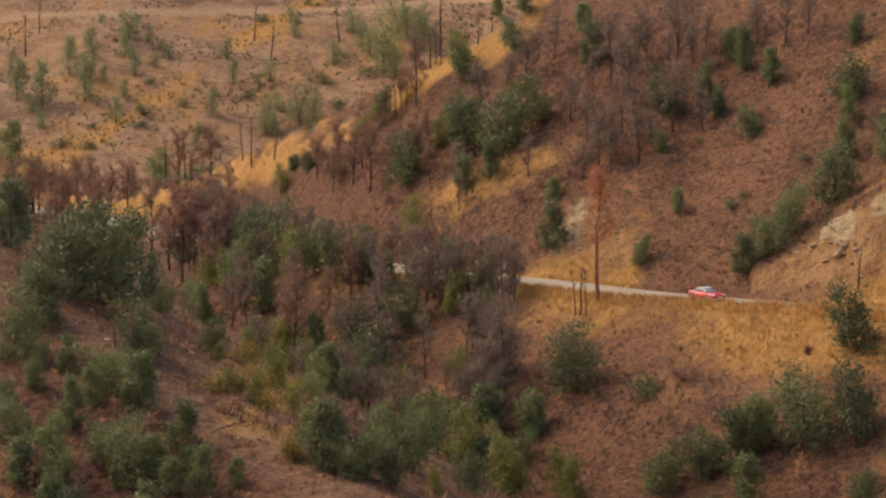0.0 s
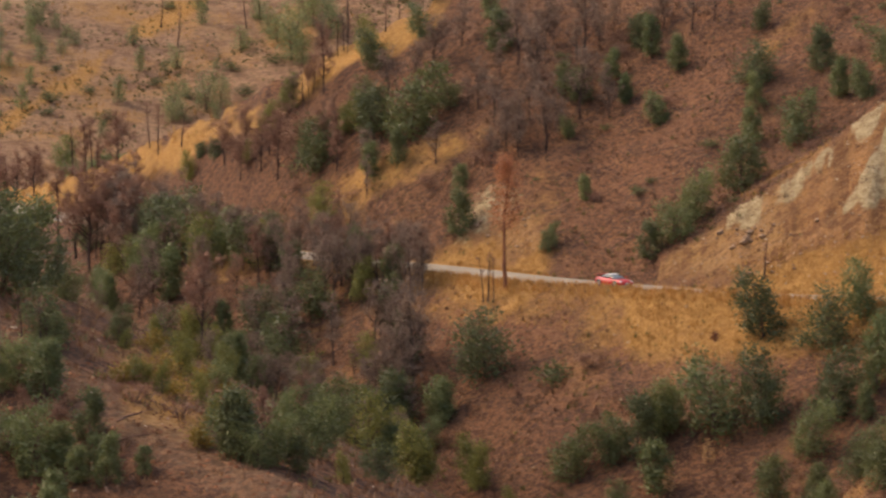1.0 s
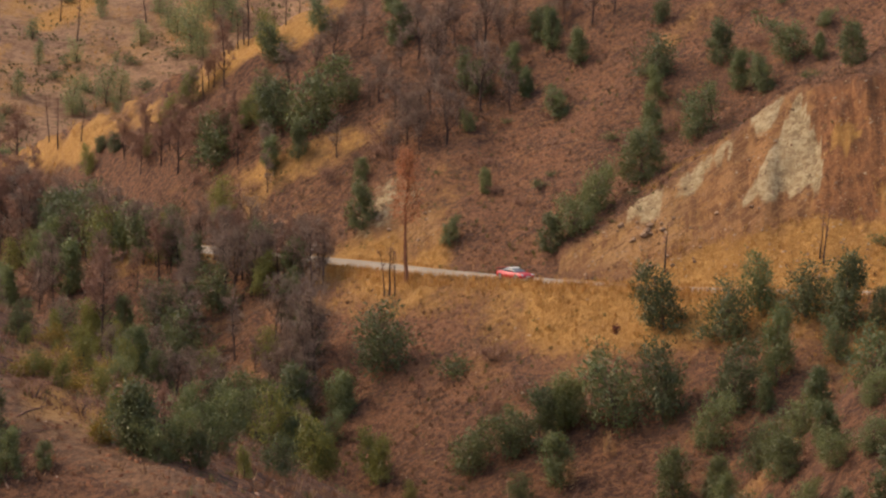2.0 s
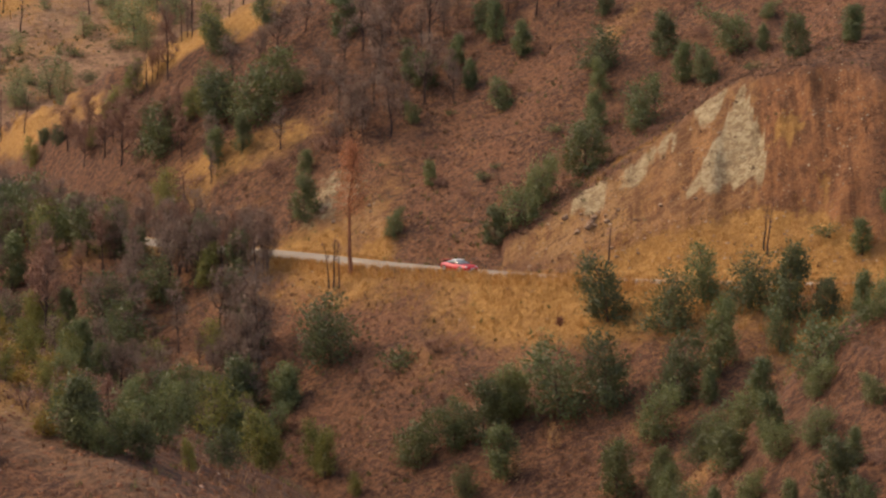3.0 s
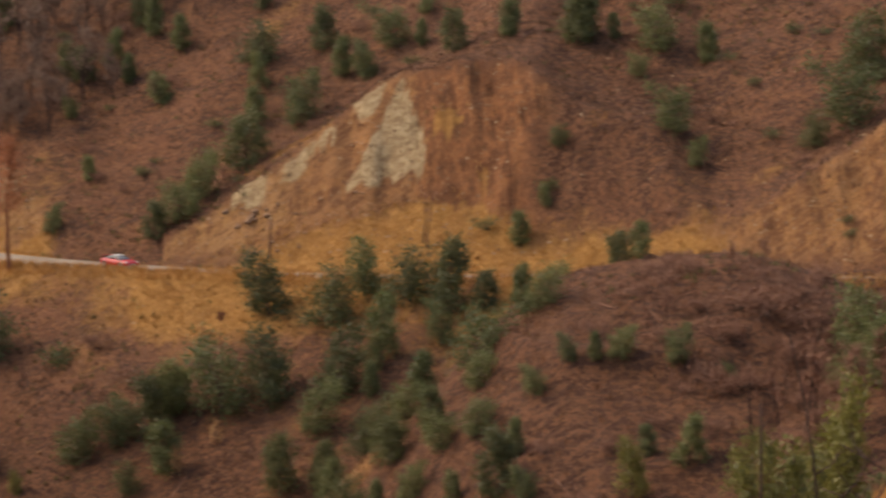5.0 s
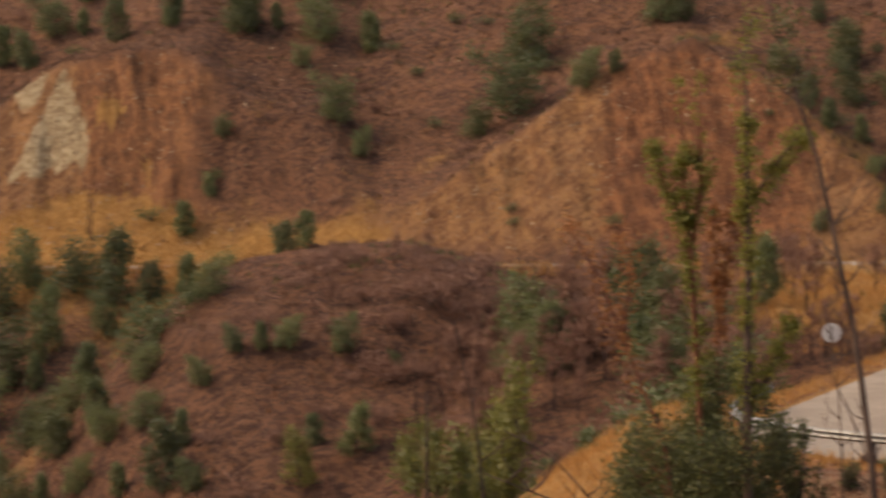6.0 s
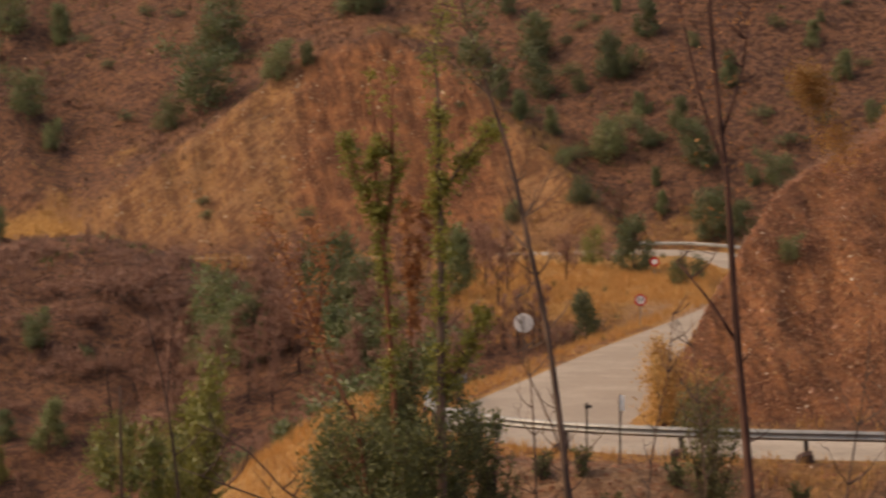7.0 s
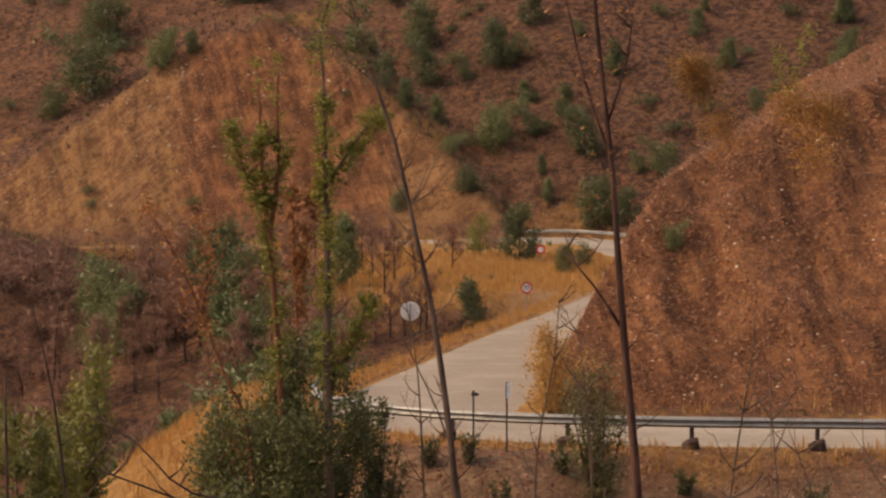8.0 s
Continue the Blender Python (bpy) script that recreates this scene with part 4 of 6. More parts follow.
for _row in [(22.23, 259.2, 1.3), (21.72, 262.4, 1.5), (20.54, 257.4, 1.5), (24.45, 275.1, 1.6), (26.93, 274.8, 1.6), (24.68, 257.0, 1.5), (25.11, 271.7,
             1.4), (22.83, 260.6, 1.5), (25.44, 259.9, 1.5), (20.43, 277.7, 1.3), (24.14, 261.6, 1.5)]:
    plant("s", *_row)
for _row in [(22.95, 250.9, 1.4), (21.94, 269.9, 1.9)]:
    plant("r", *_row)
# loop green
for _row in [(21.75, 210.4, 3.7), (22.62, 196.5, 1.8), (22.97, 199.5, 1.6), (15.94, 190.1, 5.5), (16.32, 187.6, 4.3), (20.82, 180.5, 2.7)]:
    plant("d", *_row)
for _row in [(20.98, 213.6, 2.9), (21.31, 238.9, 2.3)]:
    plant("y", *_row)
for _row in [(20.43, 198.8, 3.0), (19.34, 190.8, 4.0), (18.9, 194.1, 3.7), (18.68, 205.7, 3.5), (19.72, 190.7, 3.6), (19.12, 185.1, 3.9), (18.46, 202.6,
             3.5), (18.24, 189.9, 3.6), (19.23, 180.0, 3.1), (19.5, 180.0, 3.4), (18.95, 179.8, 2.8), (19.94, 180.3, 3.5), (19.83, 180.0, 3.1), (18.68,
             179.6, 3.1), (17.14, 180.0, 4.1), (15.28, 183.9, 4.2), (14.73, 183.9, 3.9)]:
    plant("b", *_row)
for _row in [(21.31, 221.0, 1.7), (20.32, 180.3, 1.7)]:
    plant("t", *_row)
for _row in [(24.7, 108.2, 1.0), (16.26, 181.0, 4.8), (15.99, 182.4, 3.8)]:
    plant("e", *_row)
# mound
for _row in [(13.14, 194.7, 1.9)]:
    plant("e", *_row)
for _row in [(13.58, 196.5, 2.3), (14.33, 200.7, 2.3)]:
    plant("d", *_row)
for _row in [(9.31, 205.3, 1.6), (10.4, 208.6, 1.6), (11.83, 201.6, 2.3), (10.95, 198.6, 1.9), (9.86, 198.8, 1.5), (12.37, 204.7, 2.0), (11.61, 207.0,
             1.6), (8.54, 201.2, 1.5), (12.59, 198.4, 2.3), (11.5, 193.9, 1.5), (10.85, 188.2, 1.4), (8.98, 187.1, 1.4)]:
    plant("t", *_row)
for _row in [(13.03, 196.0, 3.4), (14.01, 195.8, 3.7), (14.56, 196.3, 3.8), (13.46, 199.5, 3.1), (15.1, 189.2, 4.3), (15.31, 197.5, 4.2), (14.24, 188.5,
             3.6), (12.27, 193.2, 3.3)]:
    plant("b", *_row)
for _row in [(12.66, 183.6, 7.0), (11.62, 186.9, 5.7)]:
    plant("p", *_row)
# mound foot
for _row in [(12.94, 175.2, 2.7)]:
    plant("d", *_row)
for _row in [(11.62, 179.1, 4.1), (13.16, 176.1, 4.0), (13.59, 178.1, 2.7), (12.06, 177.4, 3.1)]:
    plant("y", *_row)
for _row in [(8.32, 182.2, 1.4), (7.66, 189.4, 1.1), (9.64, 190.3, 1.1)]:
    plant("t", *_row)
for _row in [(9.86, 180.1, 2.4)]:
    plant("b", *_row)

# young trees below the road and round the mound
for _row in [(2.26, 270.8, 5.8), (3.4, 266.0, 5.1), (4.99, 266.0, 4.8), (5.75, 262.0, 6.4), (6.46, 260.8, 3.5), (2.25, 258.0, 6.3),
             (3.56, 256.0, 5.8), (4.53, 209.6, 3.4), (6.67, 188.0, 4.3), (3.27, 244.0, 4.2), (2.45, 245.6, 4.8), (-0.15, 259.2, 5.2),
             (-1.47, 260.4, 4.7), (-0.48, 252.8, 2.7), (-5.42, 278.8, 5.6), (-3.11, 282.0, 6.2), (-7.91, 151.6, 3.2), (-6.29, 191.2, 4.0)]:
    plant("d", *_row)
for _row in [(4.11, 268.8, 4.8), (4.43, 257.6, 6.2), (5.58, 258.4, 3.8), (6.29, 207.6, 4.5), (7.17, 210.4, 3.4), (7.56, 208.8, 3.1),
             (1.33, 258.8, 6.2), (3.17, 252.0, 4.8), (4.21, 254.0, 3.2), (5.19, 213.2, 3.4), (5.41, 204.0, 3.5), (6.29, 197.2, 2.6),
             (7.0, 190.8, 2.5), (0.35, 260.8, 5.0), (8.05, 196.8, 1.9), (9.09, 196.4, 2.1), (8.6, 196.4, 1.9), (10.19, 195.6, 2.4),
             (11.23, 194.8, 1.1), (10.41, 185.2, 3.1), (7.22, 185.2, 2.2), (0.4, 261.2, 4.1), (-0.7, 260.0, 4.1),
             (0.18, 253.6, 4.6), (-3.99, 277.6, 4.0), (-7.16, 151.6, 2.6), (9.6, 187.0, 2.0)]:
    plant("e", *_row)
for _row in [(9.32, 182.4, 3.8), (-4.49, 249.2, 5.1), (-3.23, 263.2, 4.7), (-2.69, 258.8, 2.2)]:
    plant("y", *_row)
for _row in [(-1.8, 276.0, 2.5)]:
    plant("s", *_row)
for _row in [(1.22, 255.2, 2.2), (0.45, 252.4, 2.9)]:
    plant("r", *_row)

for _row in [(3.55, 222.0, 3.2), (4.1, 214.0, 3.4), (3.8, 205.0, 3.0), (4.6, 206.0, 3.2), (2.9, 226.0, 3.0)]:
    plant("d", *_row)
for _row in [(3.3, 230.0, 3.4), (4.9, 212.0, 3.0), (4.3, 200.0, 2.8), (5.0, 198.0, 2.6), (3.4, 210.0, 3.2), (5.6, 200.0, 2.6), (6.3, 204.0, 2.6), (5.8, 192.0, 2.2), (7.4, 196.0, 2.0)]:
    plant("e", *_row)


# ---- the belt of scorched and green trees in the hollow, and loose growth over the slopes ----
_belt = random.Random(21)


def mixed(kinds, turns, fars, lows, highs):
    """One random plant of a stand; scorched shrubs stay low."""
    kind = _belt.choice(kinds)
    tall = _belt.uniform(lows, highs)
    plant(kind, _belt.uniform(*turns), _belt.uniform(*fars), min(tall, 1.7) if kind in "ts" else tall)


for _k in range(120):
    _t = _belt.uniform(-10.8, -4.4)
    _edge = float(np.interp(_t, RUN[:, 0], RUN[:, 1])) - 5
    _f = _edge - 62 * _belt.random() ** 1.3
    plant(_belt.choice("ddggggebyeg") if _t < -7 else _belt.choice("dgggggeyggg"), _t, _f, _belt.uniform(3.0, 6.2) + (0.8 if _edge - _f < 14 else 0))
for _k in range(76):  # the front row that hides the road in the hollow
    _t = _belt.uniform(-10.2, -4.2)
    plant(_belt.choice("ggbdgdye") if _t < -6.6 else _belt.choice("gggbggg"), _t, float(np.interp(_t, RUN[:, 0], RUN[:, 1])) - _belt.uniform(6.0, 12.0) * (1 + 0.25 * max(0.0, -6 - _t)), _belt.uniform(3.6, 5.6) + 0.45 * max(0.0, -6 - _t))
for _k in range(14):
    mixed("gggdg", (-5.4, -4.4), (272, 300), 3.5, 6.0)
for _f, _h in ((286, 8.8), (288, 8.0), (284, 7.0), (283, 5.5)):  # the tall charred trees at the belt's end
    plant("g", _belt.uniform(-4.95, -4.45), _f, _h)
for _k in range(70):  # scorched trunks that hide the far end of the road
    _t = _belt.choice((_belt.uniform(-14.9, -12.35), _belt.uniform(-10.4, -9.9)))
    plant(_belt.choice("bpbgb"), _t, float(np.interp(_t, RUN[:, 0], RUN[:, 1])) - _belt.uniform(6.0, 34.0), _belt.uniform(5.5, 9.0))
for _k in range(20):
    mixed("dgeeg", (-14.6, -12.3), (185, 260), 2.2, 3.8)
for _k in range(22):
    mixed("oooy", (-10.3, -8.0), (152, 200), 0.9, 1.7)
for _k in range(60):
    mixed("bbpbe", (-14.8, -10.0), (425, 525), 4.0, 8.5)
for _k in range(44):
    mixed("ggbtdy", (-10.0, -5.0), (335, 378), 2.6, 5.5)
for _k in range(26):
    mixed("ggtgt", (-4.5, 0.2), (325, 352), 2.4, 4.8)
for _k in range(60):
    mixed("stts", (-3, 9.5), (300, 350), 0.5, 1.3)
for _k in range(70):
    mixed("stst", (9.5, 29), (256, 300), 0.5, 1.3)
for _k in range(150):
    mixed("bbbbtbe", (12.0, 18.4), (132, 205), 2.4, 5.2)
for _k in range(60):
    mixed("sdese", (18.5, 29.2), (246, 292), 0.9, 3.2)
for _k in range(30):
    mixed("tttb", (9.5, 13.8), (192, 212), 1.0, 2.2)
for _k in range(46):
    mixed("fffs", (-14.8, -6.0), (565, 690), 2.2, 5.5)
for _k in range(16):
    mixed("eeesd", (-14.6, -10.5), (142, 166), 1.2, 3.2)


# ---- grass, scrub and stones: too many to count ----
def scatter(rng, count, turns, fars, keep):
    """Random places of the ground in a sector, kept by a rule on their cover."""
    t = np.radians(rng.uniform(*turns, count))
    f = np.sqrt(rng.uniform(fars[0] ** 2, fars[1] ** 2, count))
    x, y = f * np.sin(t), f * np.cos(t)
    z, d, depth, fill = ground_parts(x, y)
    cover = ground_cover(x, y, z, d, depth, fill)
    ok = (d > ROAD_HALF + 0.3) & (rng.uniform(0, 1, count) < keep(x, y, d, depth, *cover))
    return np.stack([x, y, z], 1)[ok]


def tufts(name, label, rng, places, blades, tall, splay, thick, material):
    """Bunches of thin blades that lean outwards."""
    n = len(places)
    size = rng.uniform(0.6, 1.4, n)
    c = np.repeat(places, blades, axis=0)
    s = np.repeat(size, blades)
    w = rng.uniform(0, 2 * np.pi, n * blades)
    lean = rng.uniform(0.1, 1.0, n * blades) * splay
    out = np.stack([np.cos(w), np.sin(w), np.zeros_like(w)], 1)
    side = np.stack([-np.sin(w), np.cos(w), np.zeros_like(w)], 1)
    foot = c + out * (s * 0.12)[:, None] + np.array([0, 0, -0.06])
    tip = c + out * (lean * s * tall)[:, None]
    tip[:, 2] += tall * s * rng.uniform(0.6, 1.1, n * blades)
    half = side * (thick * s)[:, None]
    v = np.stack([foot - half, foot + half, tip], 1).reshape(-1, 3)
    m = len(v) // 3
    me = bpy.data.meshes.new(name)
    me.vertices.add(3 * m), me.loops.add(3 * m), me.polygons.add(m)
    me.vertices.foreach_set("co", v.ravel())
    me.loops.foreach_set("vertex_index", np.arange(3 * m))
    me.polygons.foreach_set("loop_start", np.arange(0, 3 * m, 3))
    me.update()
    me.materials.append(material)
    return tagged(new(name, me), label, name.replace("_", " "), kind="stuff")


def stones(name, label, rng, places, size, material):
    """Small angular blocks, half sunk."""
    n = len(places)
    box = np.array([(-1, -1, -1), (1, -1, -1), (1, 1, -1), (-1, 1, -1), (-0.6, -0.7, 0.8), (0.7, -0.5, 0.9), (0.5, 0.7, 0.7), (-0.7, 0.5, 0.9)])
    quad = np.array([(0, 1, 5, 4), (1, 2, 6, 5), (2, 3, 7, 6), (3, 0, 4, 7), (4, 5, 6, 7)])
    v = box[None] * rng.uniform(0.5, 1.5, (n, 8, 3)) * (size * np.minimum(rng.lognormal(0, 0.5, n), 2.2))[:, None, None] * np.array([1, 1, 0.7])
    a = rng.uniform(0, 6.28, n)
    ca, sa = np.cos(a)[:, None], np.sin(a)[:, None]
    v = np.stack([v[..., 0] * ca - v[..., 1] * sa, v[..., 0] * sa + v[..., 1] * ca, v[..., 2]], -1) + places[:, None]
    f = (quad[None] + 8 * np.arange(n)[:, None, None]).reshape(-1, 4)
    me = bpy.data.meshes.new(name)
    me.vertices.add(8 * n), me.loops.add(f.size), me.polygons.add(len(f))
    me.vertices.foreach_set("co", v.ravel())
    me.loops.foreach_set("vertex_index", f.ravel())
    me.polygons.foreach_set("loop_start", np.arange(0, f.size, 4))
    me.update()
    me.materials.append(material)
    return tagged(new(name, me), label, "stones", kind="stuff")


SCRUB = leaf_material("scorched_scrub", (0.090, 0.046, 0.032), (0.230, 0.112, 0.064), (0.400, 0.235, 0.130))
HERB = leaf_material("olive_herbs", (0.075, 0.070, 0.028), (0.170, 0.140, 0.055), (0.300, 0.230, 0.090))
STRAW = leaf_material("dry_straw", (0.340, 0.160, 0.052), (0.540, 0.290, 0.100), (0.680, 0.440, 0.190))
_n = Nodes("broken_stone", 0.9)
STONE = _n.done(_n.mix(_n.island(), (0.170, 0.085, 0.050), (0.420, 0.290, 0.185)), _n.noise(5, 4), 0.4, 0.05)
_n = Nodes("red_clods", 0.95)
CLOD = _n.done(_n.mix(_n.ramp(_n.island(), 0.95, 0.99), _n.mix(_n.island(), (0.120, 0.046, 0.025), (0.300, 0.128, 0.068)), (0.520, 0.380, 0.280)), _n.noise(5, 4), 0.4, 0.05)
_n = Nodes("pinkish_rubble", 0.95)
RUBBLE = _n.done(_n.mix(_n.island(), (0.150, 0.060, 0.034), (0.330, 0.160, 0.098)), _n.noise(5, 4), 0.4, 0.05)
DEADWOOD = leaf_material("dead_twigs", (0.190, 0.088, 0.054), (0.400, 0.215, 0.130), (0.600, 0.400, 0.270))

_rng = np.random.default_rng(5)
tufts("dry_grass", "golden dry grass on the road's verges and bank", _rng,
      scatter(_rng, 110000, (-5, 24), (240, 318), lambda x, y, d, depth, g, sc, st, tr, ru: np.clip(g * 1.2 - 0.3, 0, 1)), 6, 0.42, 0.85, 0.022, STRAW)
tufts("verge_grass", "tall pale grass along the near verge of the road", _rng,
      scatter(_rng, 90000, (-4.2, 22), (232, 312), lambda x, y, d, depth, g, sc, st, tr, ru: (d < 6.0) * (np.hypot(x, y) < np.interp(np.degrees(np.arctan2(x, y)), RUN[:, 0], RUN[:, 1])) * 0.8), 6, 0.6, 0.8, 0.024, STRAW)
tufts("hill_grass", "dry straw-coloured grass on the far hill", _rng,
      scatter(_rng, 20000, (-15, 0), (380, 680), lambda x, y, d, depth, g, sc, st, tr, ru: np.clip(g - 0.15, 0, 1)), 5, 0.7, 0.7, 0.06, STRAW)
tufts("bend_grass", "tall golden grass round the hairpin bend", _rng,
      scatter(_rng, 60000, (14, 30.5), (80, 215), lambda x, y, d, depth, g, sc, st, tr, ru: np.clip(g * 1.2 - 0.15, 0, 1) * np.where((d > 5.5) & (np.hypot(x, y) < 92), 0.3, 0.8)), 6, 0.42, 0.6, 0.018, STRAW)
tufts("scorched_scrub", "low scorched heather and dead twigs on bare earth", _rng,
      scatter(_rng, 130000, (-12, 30), (225, 360), lambda x, y, d, depth, g, sc, st, tr, ru: 0.6 * (1 - 0.75 * sc) * (1 - 0.93 * np.clip(g * 1.3, 0, 1)) * (0.5 + 0.5 * np.clip(rough(x, y, 9, 7, 3) + 0.4, 0, 1))),
      6, 0.34, 1.5, 0.036, SCRUB)
tufts("mound_scrub", "low scorched heather and dead twigs on the near slopes", _rng,
      scatter(_rng, 30000, (-15, 19), (135, 225), lambda x, y, d, depth, g, sc, st, tr, ru: 0.6 * (1 - tr) * (0.4 + 0.6 * np.clip(rough(x, y, 7, 9, 3) + 0.3, 0, 1))), 7, 0.36, 1.4, 0.030, SCRUB)
tufts("olive_herbs", "sparse olive-green herbs between the burnt shrubs", _rng,
      scatter(_rng, 24000, (-14.5, 30), (140, 360), lambda x, y, d, depth, g, sc, st, tr, ru: 0.8 * np.clip(rough(x, y, 16, 12, 3) - 0.1, 0, 1) * (1 - 0.9 * sc) * (1 - tr)), 8, 0.42, 1.2, 0.042, HERB)
tufts("far_scrub", "dark low scrub on the far hill", _rng,
      scatter(_rng, 26000, (-15, -3), (500, 690), lambda x, y, d, depth, g, sc, st, tr, ru: 0.6 * (1 - tr) * np.clip(rough(x, y, 14, 7, 3) + 0.2, 0, 1)), 7, 0.5, 1.2, 0.07, HERB)
stones("cut_stones", "broken pale stones on the cut slopes", _rng,
       scatter(_rng, 26000, (-4, 22), (258, 320), lambda x, y, d, depth, g, sc, st, tr, ru: 0.5 * sc + 0.05), 0.065, STONE)
stones("bank_clods", "rust-red clods and stones on the bank inside the bend", _rng,
       scatter(_rng, 80000, (18.5, 30.5), (82, 150), lambda x, y, d, depth, g, sc, st, tr, ru: 0.15 + 0.5 * ru), 0.030, CLOD)
stones("bank_stones", "loose pinkish stones on the banks of the hairpin", _rng,
       scatter(_rng, 16000, (17.5, 30.5), (79, 150), lambda x, y, d, depth, g, sc, st, tr, ru: 0.5 * (1 - g) + 0.1 * ru), 0.036, RUBBLE)
tufts("fallen_twigs", "pale dead twigs strewn over the red bank", _rng,
      scatter(_rng, 22000, (18.5, 30.5), (79, 150), lambda x, y, d, depth, g, sc, st, tr, ru: 0.25 + 0.5 * ru), 4, 0.14, 4.5, 0.022, DEADWOOD)
stones("spur_stones", "reddish stones on the trodden spur", _rng,
       scatter(_rng, 12000, (-15, -5), (140, 185), lambda x, y, d, depth, g, sc, st, tr, ru: 0.2 + 0.3 * tr), 0.07, CLOD)


# ---- loose blocks below the cut, and fallen trunks on the burnt slopes ----
def boulder(seed):
    """A broken, angular block about a metre across."""
    rng = np.random.default_rng(600 + seed)
    root = tagged(new("boulder"), "broken pale block of stone below the cut", "boulder", "boulders below the cut")
    bm = bmesh.new()
    bmesh.ops.create_icosphere(bm, subdivisions=2, radius=0.5)
    sides = [Vector(rng.normal(0, 1, 3)).normalized() for k in range(9)]
    for v in bm.verts:  # cut back to a few flat faces
        for way in sides:
            over = v.co.dot(way) - 0.36
            if over > 0:
                v.co -= way * over
        v.co += Vector(rng.normal(0, 0.012, 3))
    part("block", bm, BOULDER, root)
    return root


_n = Nodes("pale_boulder", 0.9)
BOULDER = _n.done(_n.mix(_n.ramp(_n.noise(2.5, 5, 0.7), 0.4, 0.62), (0.200, 0.112, 0.068), (0.390, 0.250, 0.160)), _n.noise(6, 4), 0.6, 0.05)
_models = [boulder(k) for k in range(4)]
_bits = random.Random(33)
for _k in range(60):
    if _k < 12:
        _t, _step, _size = _bits.uniform(1.4, 2.3), _bits.uniform(10.0, 13.0), _bits.uniform(0.4, 0.9)
    elif _k < 46:
        _t, _step, _size = _bits.uniform(0.6, 4.2), _bits.uniform(5.5, 14.0), _bits.uniform(0.2, 0.55)
    else:
        _t, _step, _size = _bits.uniform(-3.6, -2.2), _bits.uniform(7.0, 15.0), _bits.uniform(0.2, 0.6)
    _at = spot(_t, float(np.interp(_t, RUN[:, 0], RUN[:, 1])) + _step)
    _m = Matrix.Translation(_at + Vector((0, 0, 0.12 * _size))) @ Matrix.Rotation(_bits.uniform(0, 6.28), 4, "Z") @ Matrix.Diagonal((_size * 1.2, _size, _size * 0.8, 1))
    if _k < 4:
        _models[_k].matrix_basis = _m
    else:
        copy_thing(_models[_k % 4], _m @ Matrix.Diagonal([1 / v for v in _models[_k % 4].scale] + [1]))


def fallen_log(turn, far, long, heading, thick):
    """A dead trunk that lies on the slope, with stubs of branches."""
    root = tagged(new("fallen_log"), "thin dead trunk lying on the burnt slope", "log", "fallen trunks")
    x, y, _ = polar(turn, far, 0)
    path = []
    for k in range(6):
        px, py = x + math.cos(heading) * long * k / 5, y + math.sin(heading) * long * k / 5
        path.append(Vector((px, py, float(ground(px, py)[0]) + thick * 0.8)))
    verts, faces = [], []
    tube(verts, faces, path, np.linspace(thick, thick * 0.4, 6), 6)
    part("trunk", mesh_of(verts, faces), TWIG, root)
    for k in (2, 3, 4):
        a = path[k]
        tip = a + Vector((_bits.uniform(-0.6, 0.6), _bits.uniform(-0.6, 0.6), _bits.uniform(0.3, 0.8)))
        verts, faces = [], []
        tube(verts, faces, [a, a.lerp(tip, 0.5) + Vector((0, 0, 0.05)), tip], [thick * 0.4, thick * 0.3, 0.008], 4)
        part("branch", mesh_of(verts, faces), TWIG, root)
    return root


for _k in range(34):
    if _k < 14:
        _t, _f = _bits.uniform(-14, -9), _bits.uniform(146, 170)
    elif _k < 24:
        _t, _f = _bits.uniform(6, 14), _bits.uniform(182, 205)
    else:
        _t, _f = _bits.uniform(-1, 6), _bits.uniform(240, 262)
    fallen_log(_t, _f, _bits.uniform(1.4, 3.2), _bits.uniform(0, 6.28), _bits.uniform(0.035, 0.065))


# ---- guard rails, signs and markers ----
def painted(name, colour, rough_value=0.5, metal=0.0, wear=0.15):
    n = Nodes(name, rough_value)
    n.b.inputs["Metallic"].default_value = metal
    n.b.inputs["Specular IOR Level"].default_value = 0.5
    dull = tuple(c * (1 - wear * 2) for c in colour)
    return n.done(n.mix(n.ramp(n.noise(3.0, 4, 0.6, own=True), 0.4, 0.7), colour, dull))


STEEL = painted("galvanised_steel", (0.27, 0.255, 0.235), 0.5, 0.4)
POST = painted("weathered_post", (0.07, 0.052, 0.042), 0.85)
WHITE = painted("white_enamel", (0.78, 0.76, 0.72), 0.4)
RED = painted("red_enamel", (0.55, 0.03, 0.03), 0.4)
BLACK = painted("black_enamel", (0.02, 0.02, 0.02), 0.5)
GREY_BACK = painted("grey_sign_back", (0.68, 0.66, 0.62), 0.5, 0.1)


def box(bm, size, place=(0, 0, 0), turn=0.0, bevel=0.0):
    m = Matrix.Translation(place) @ Matrix.Rotation(turn, 4, "Z") @ Matrix.Diagonal((*size, 1))
    made = bmesh.ops.create_cube(bm, size=1.0, matrix=m)
    if bevel:
        edges = list({e for v in made["verts"] for e in v.link_edges})
        bmesh.ops.bevel(bm, geom=edges, offset=bevel, segments=1, affect="EDGES")
    return bm


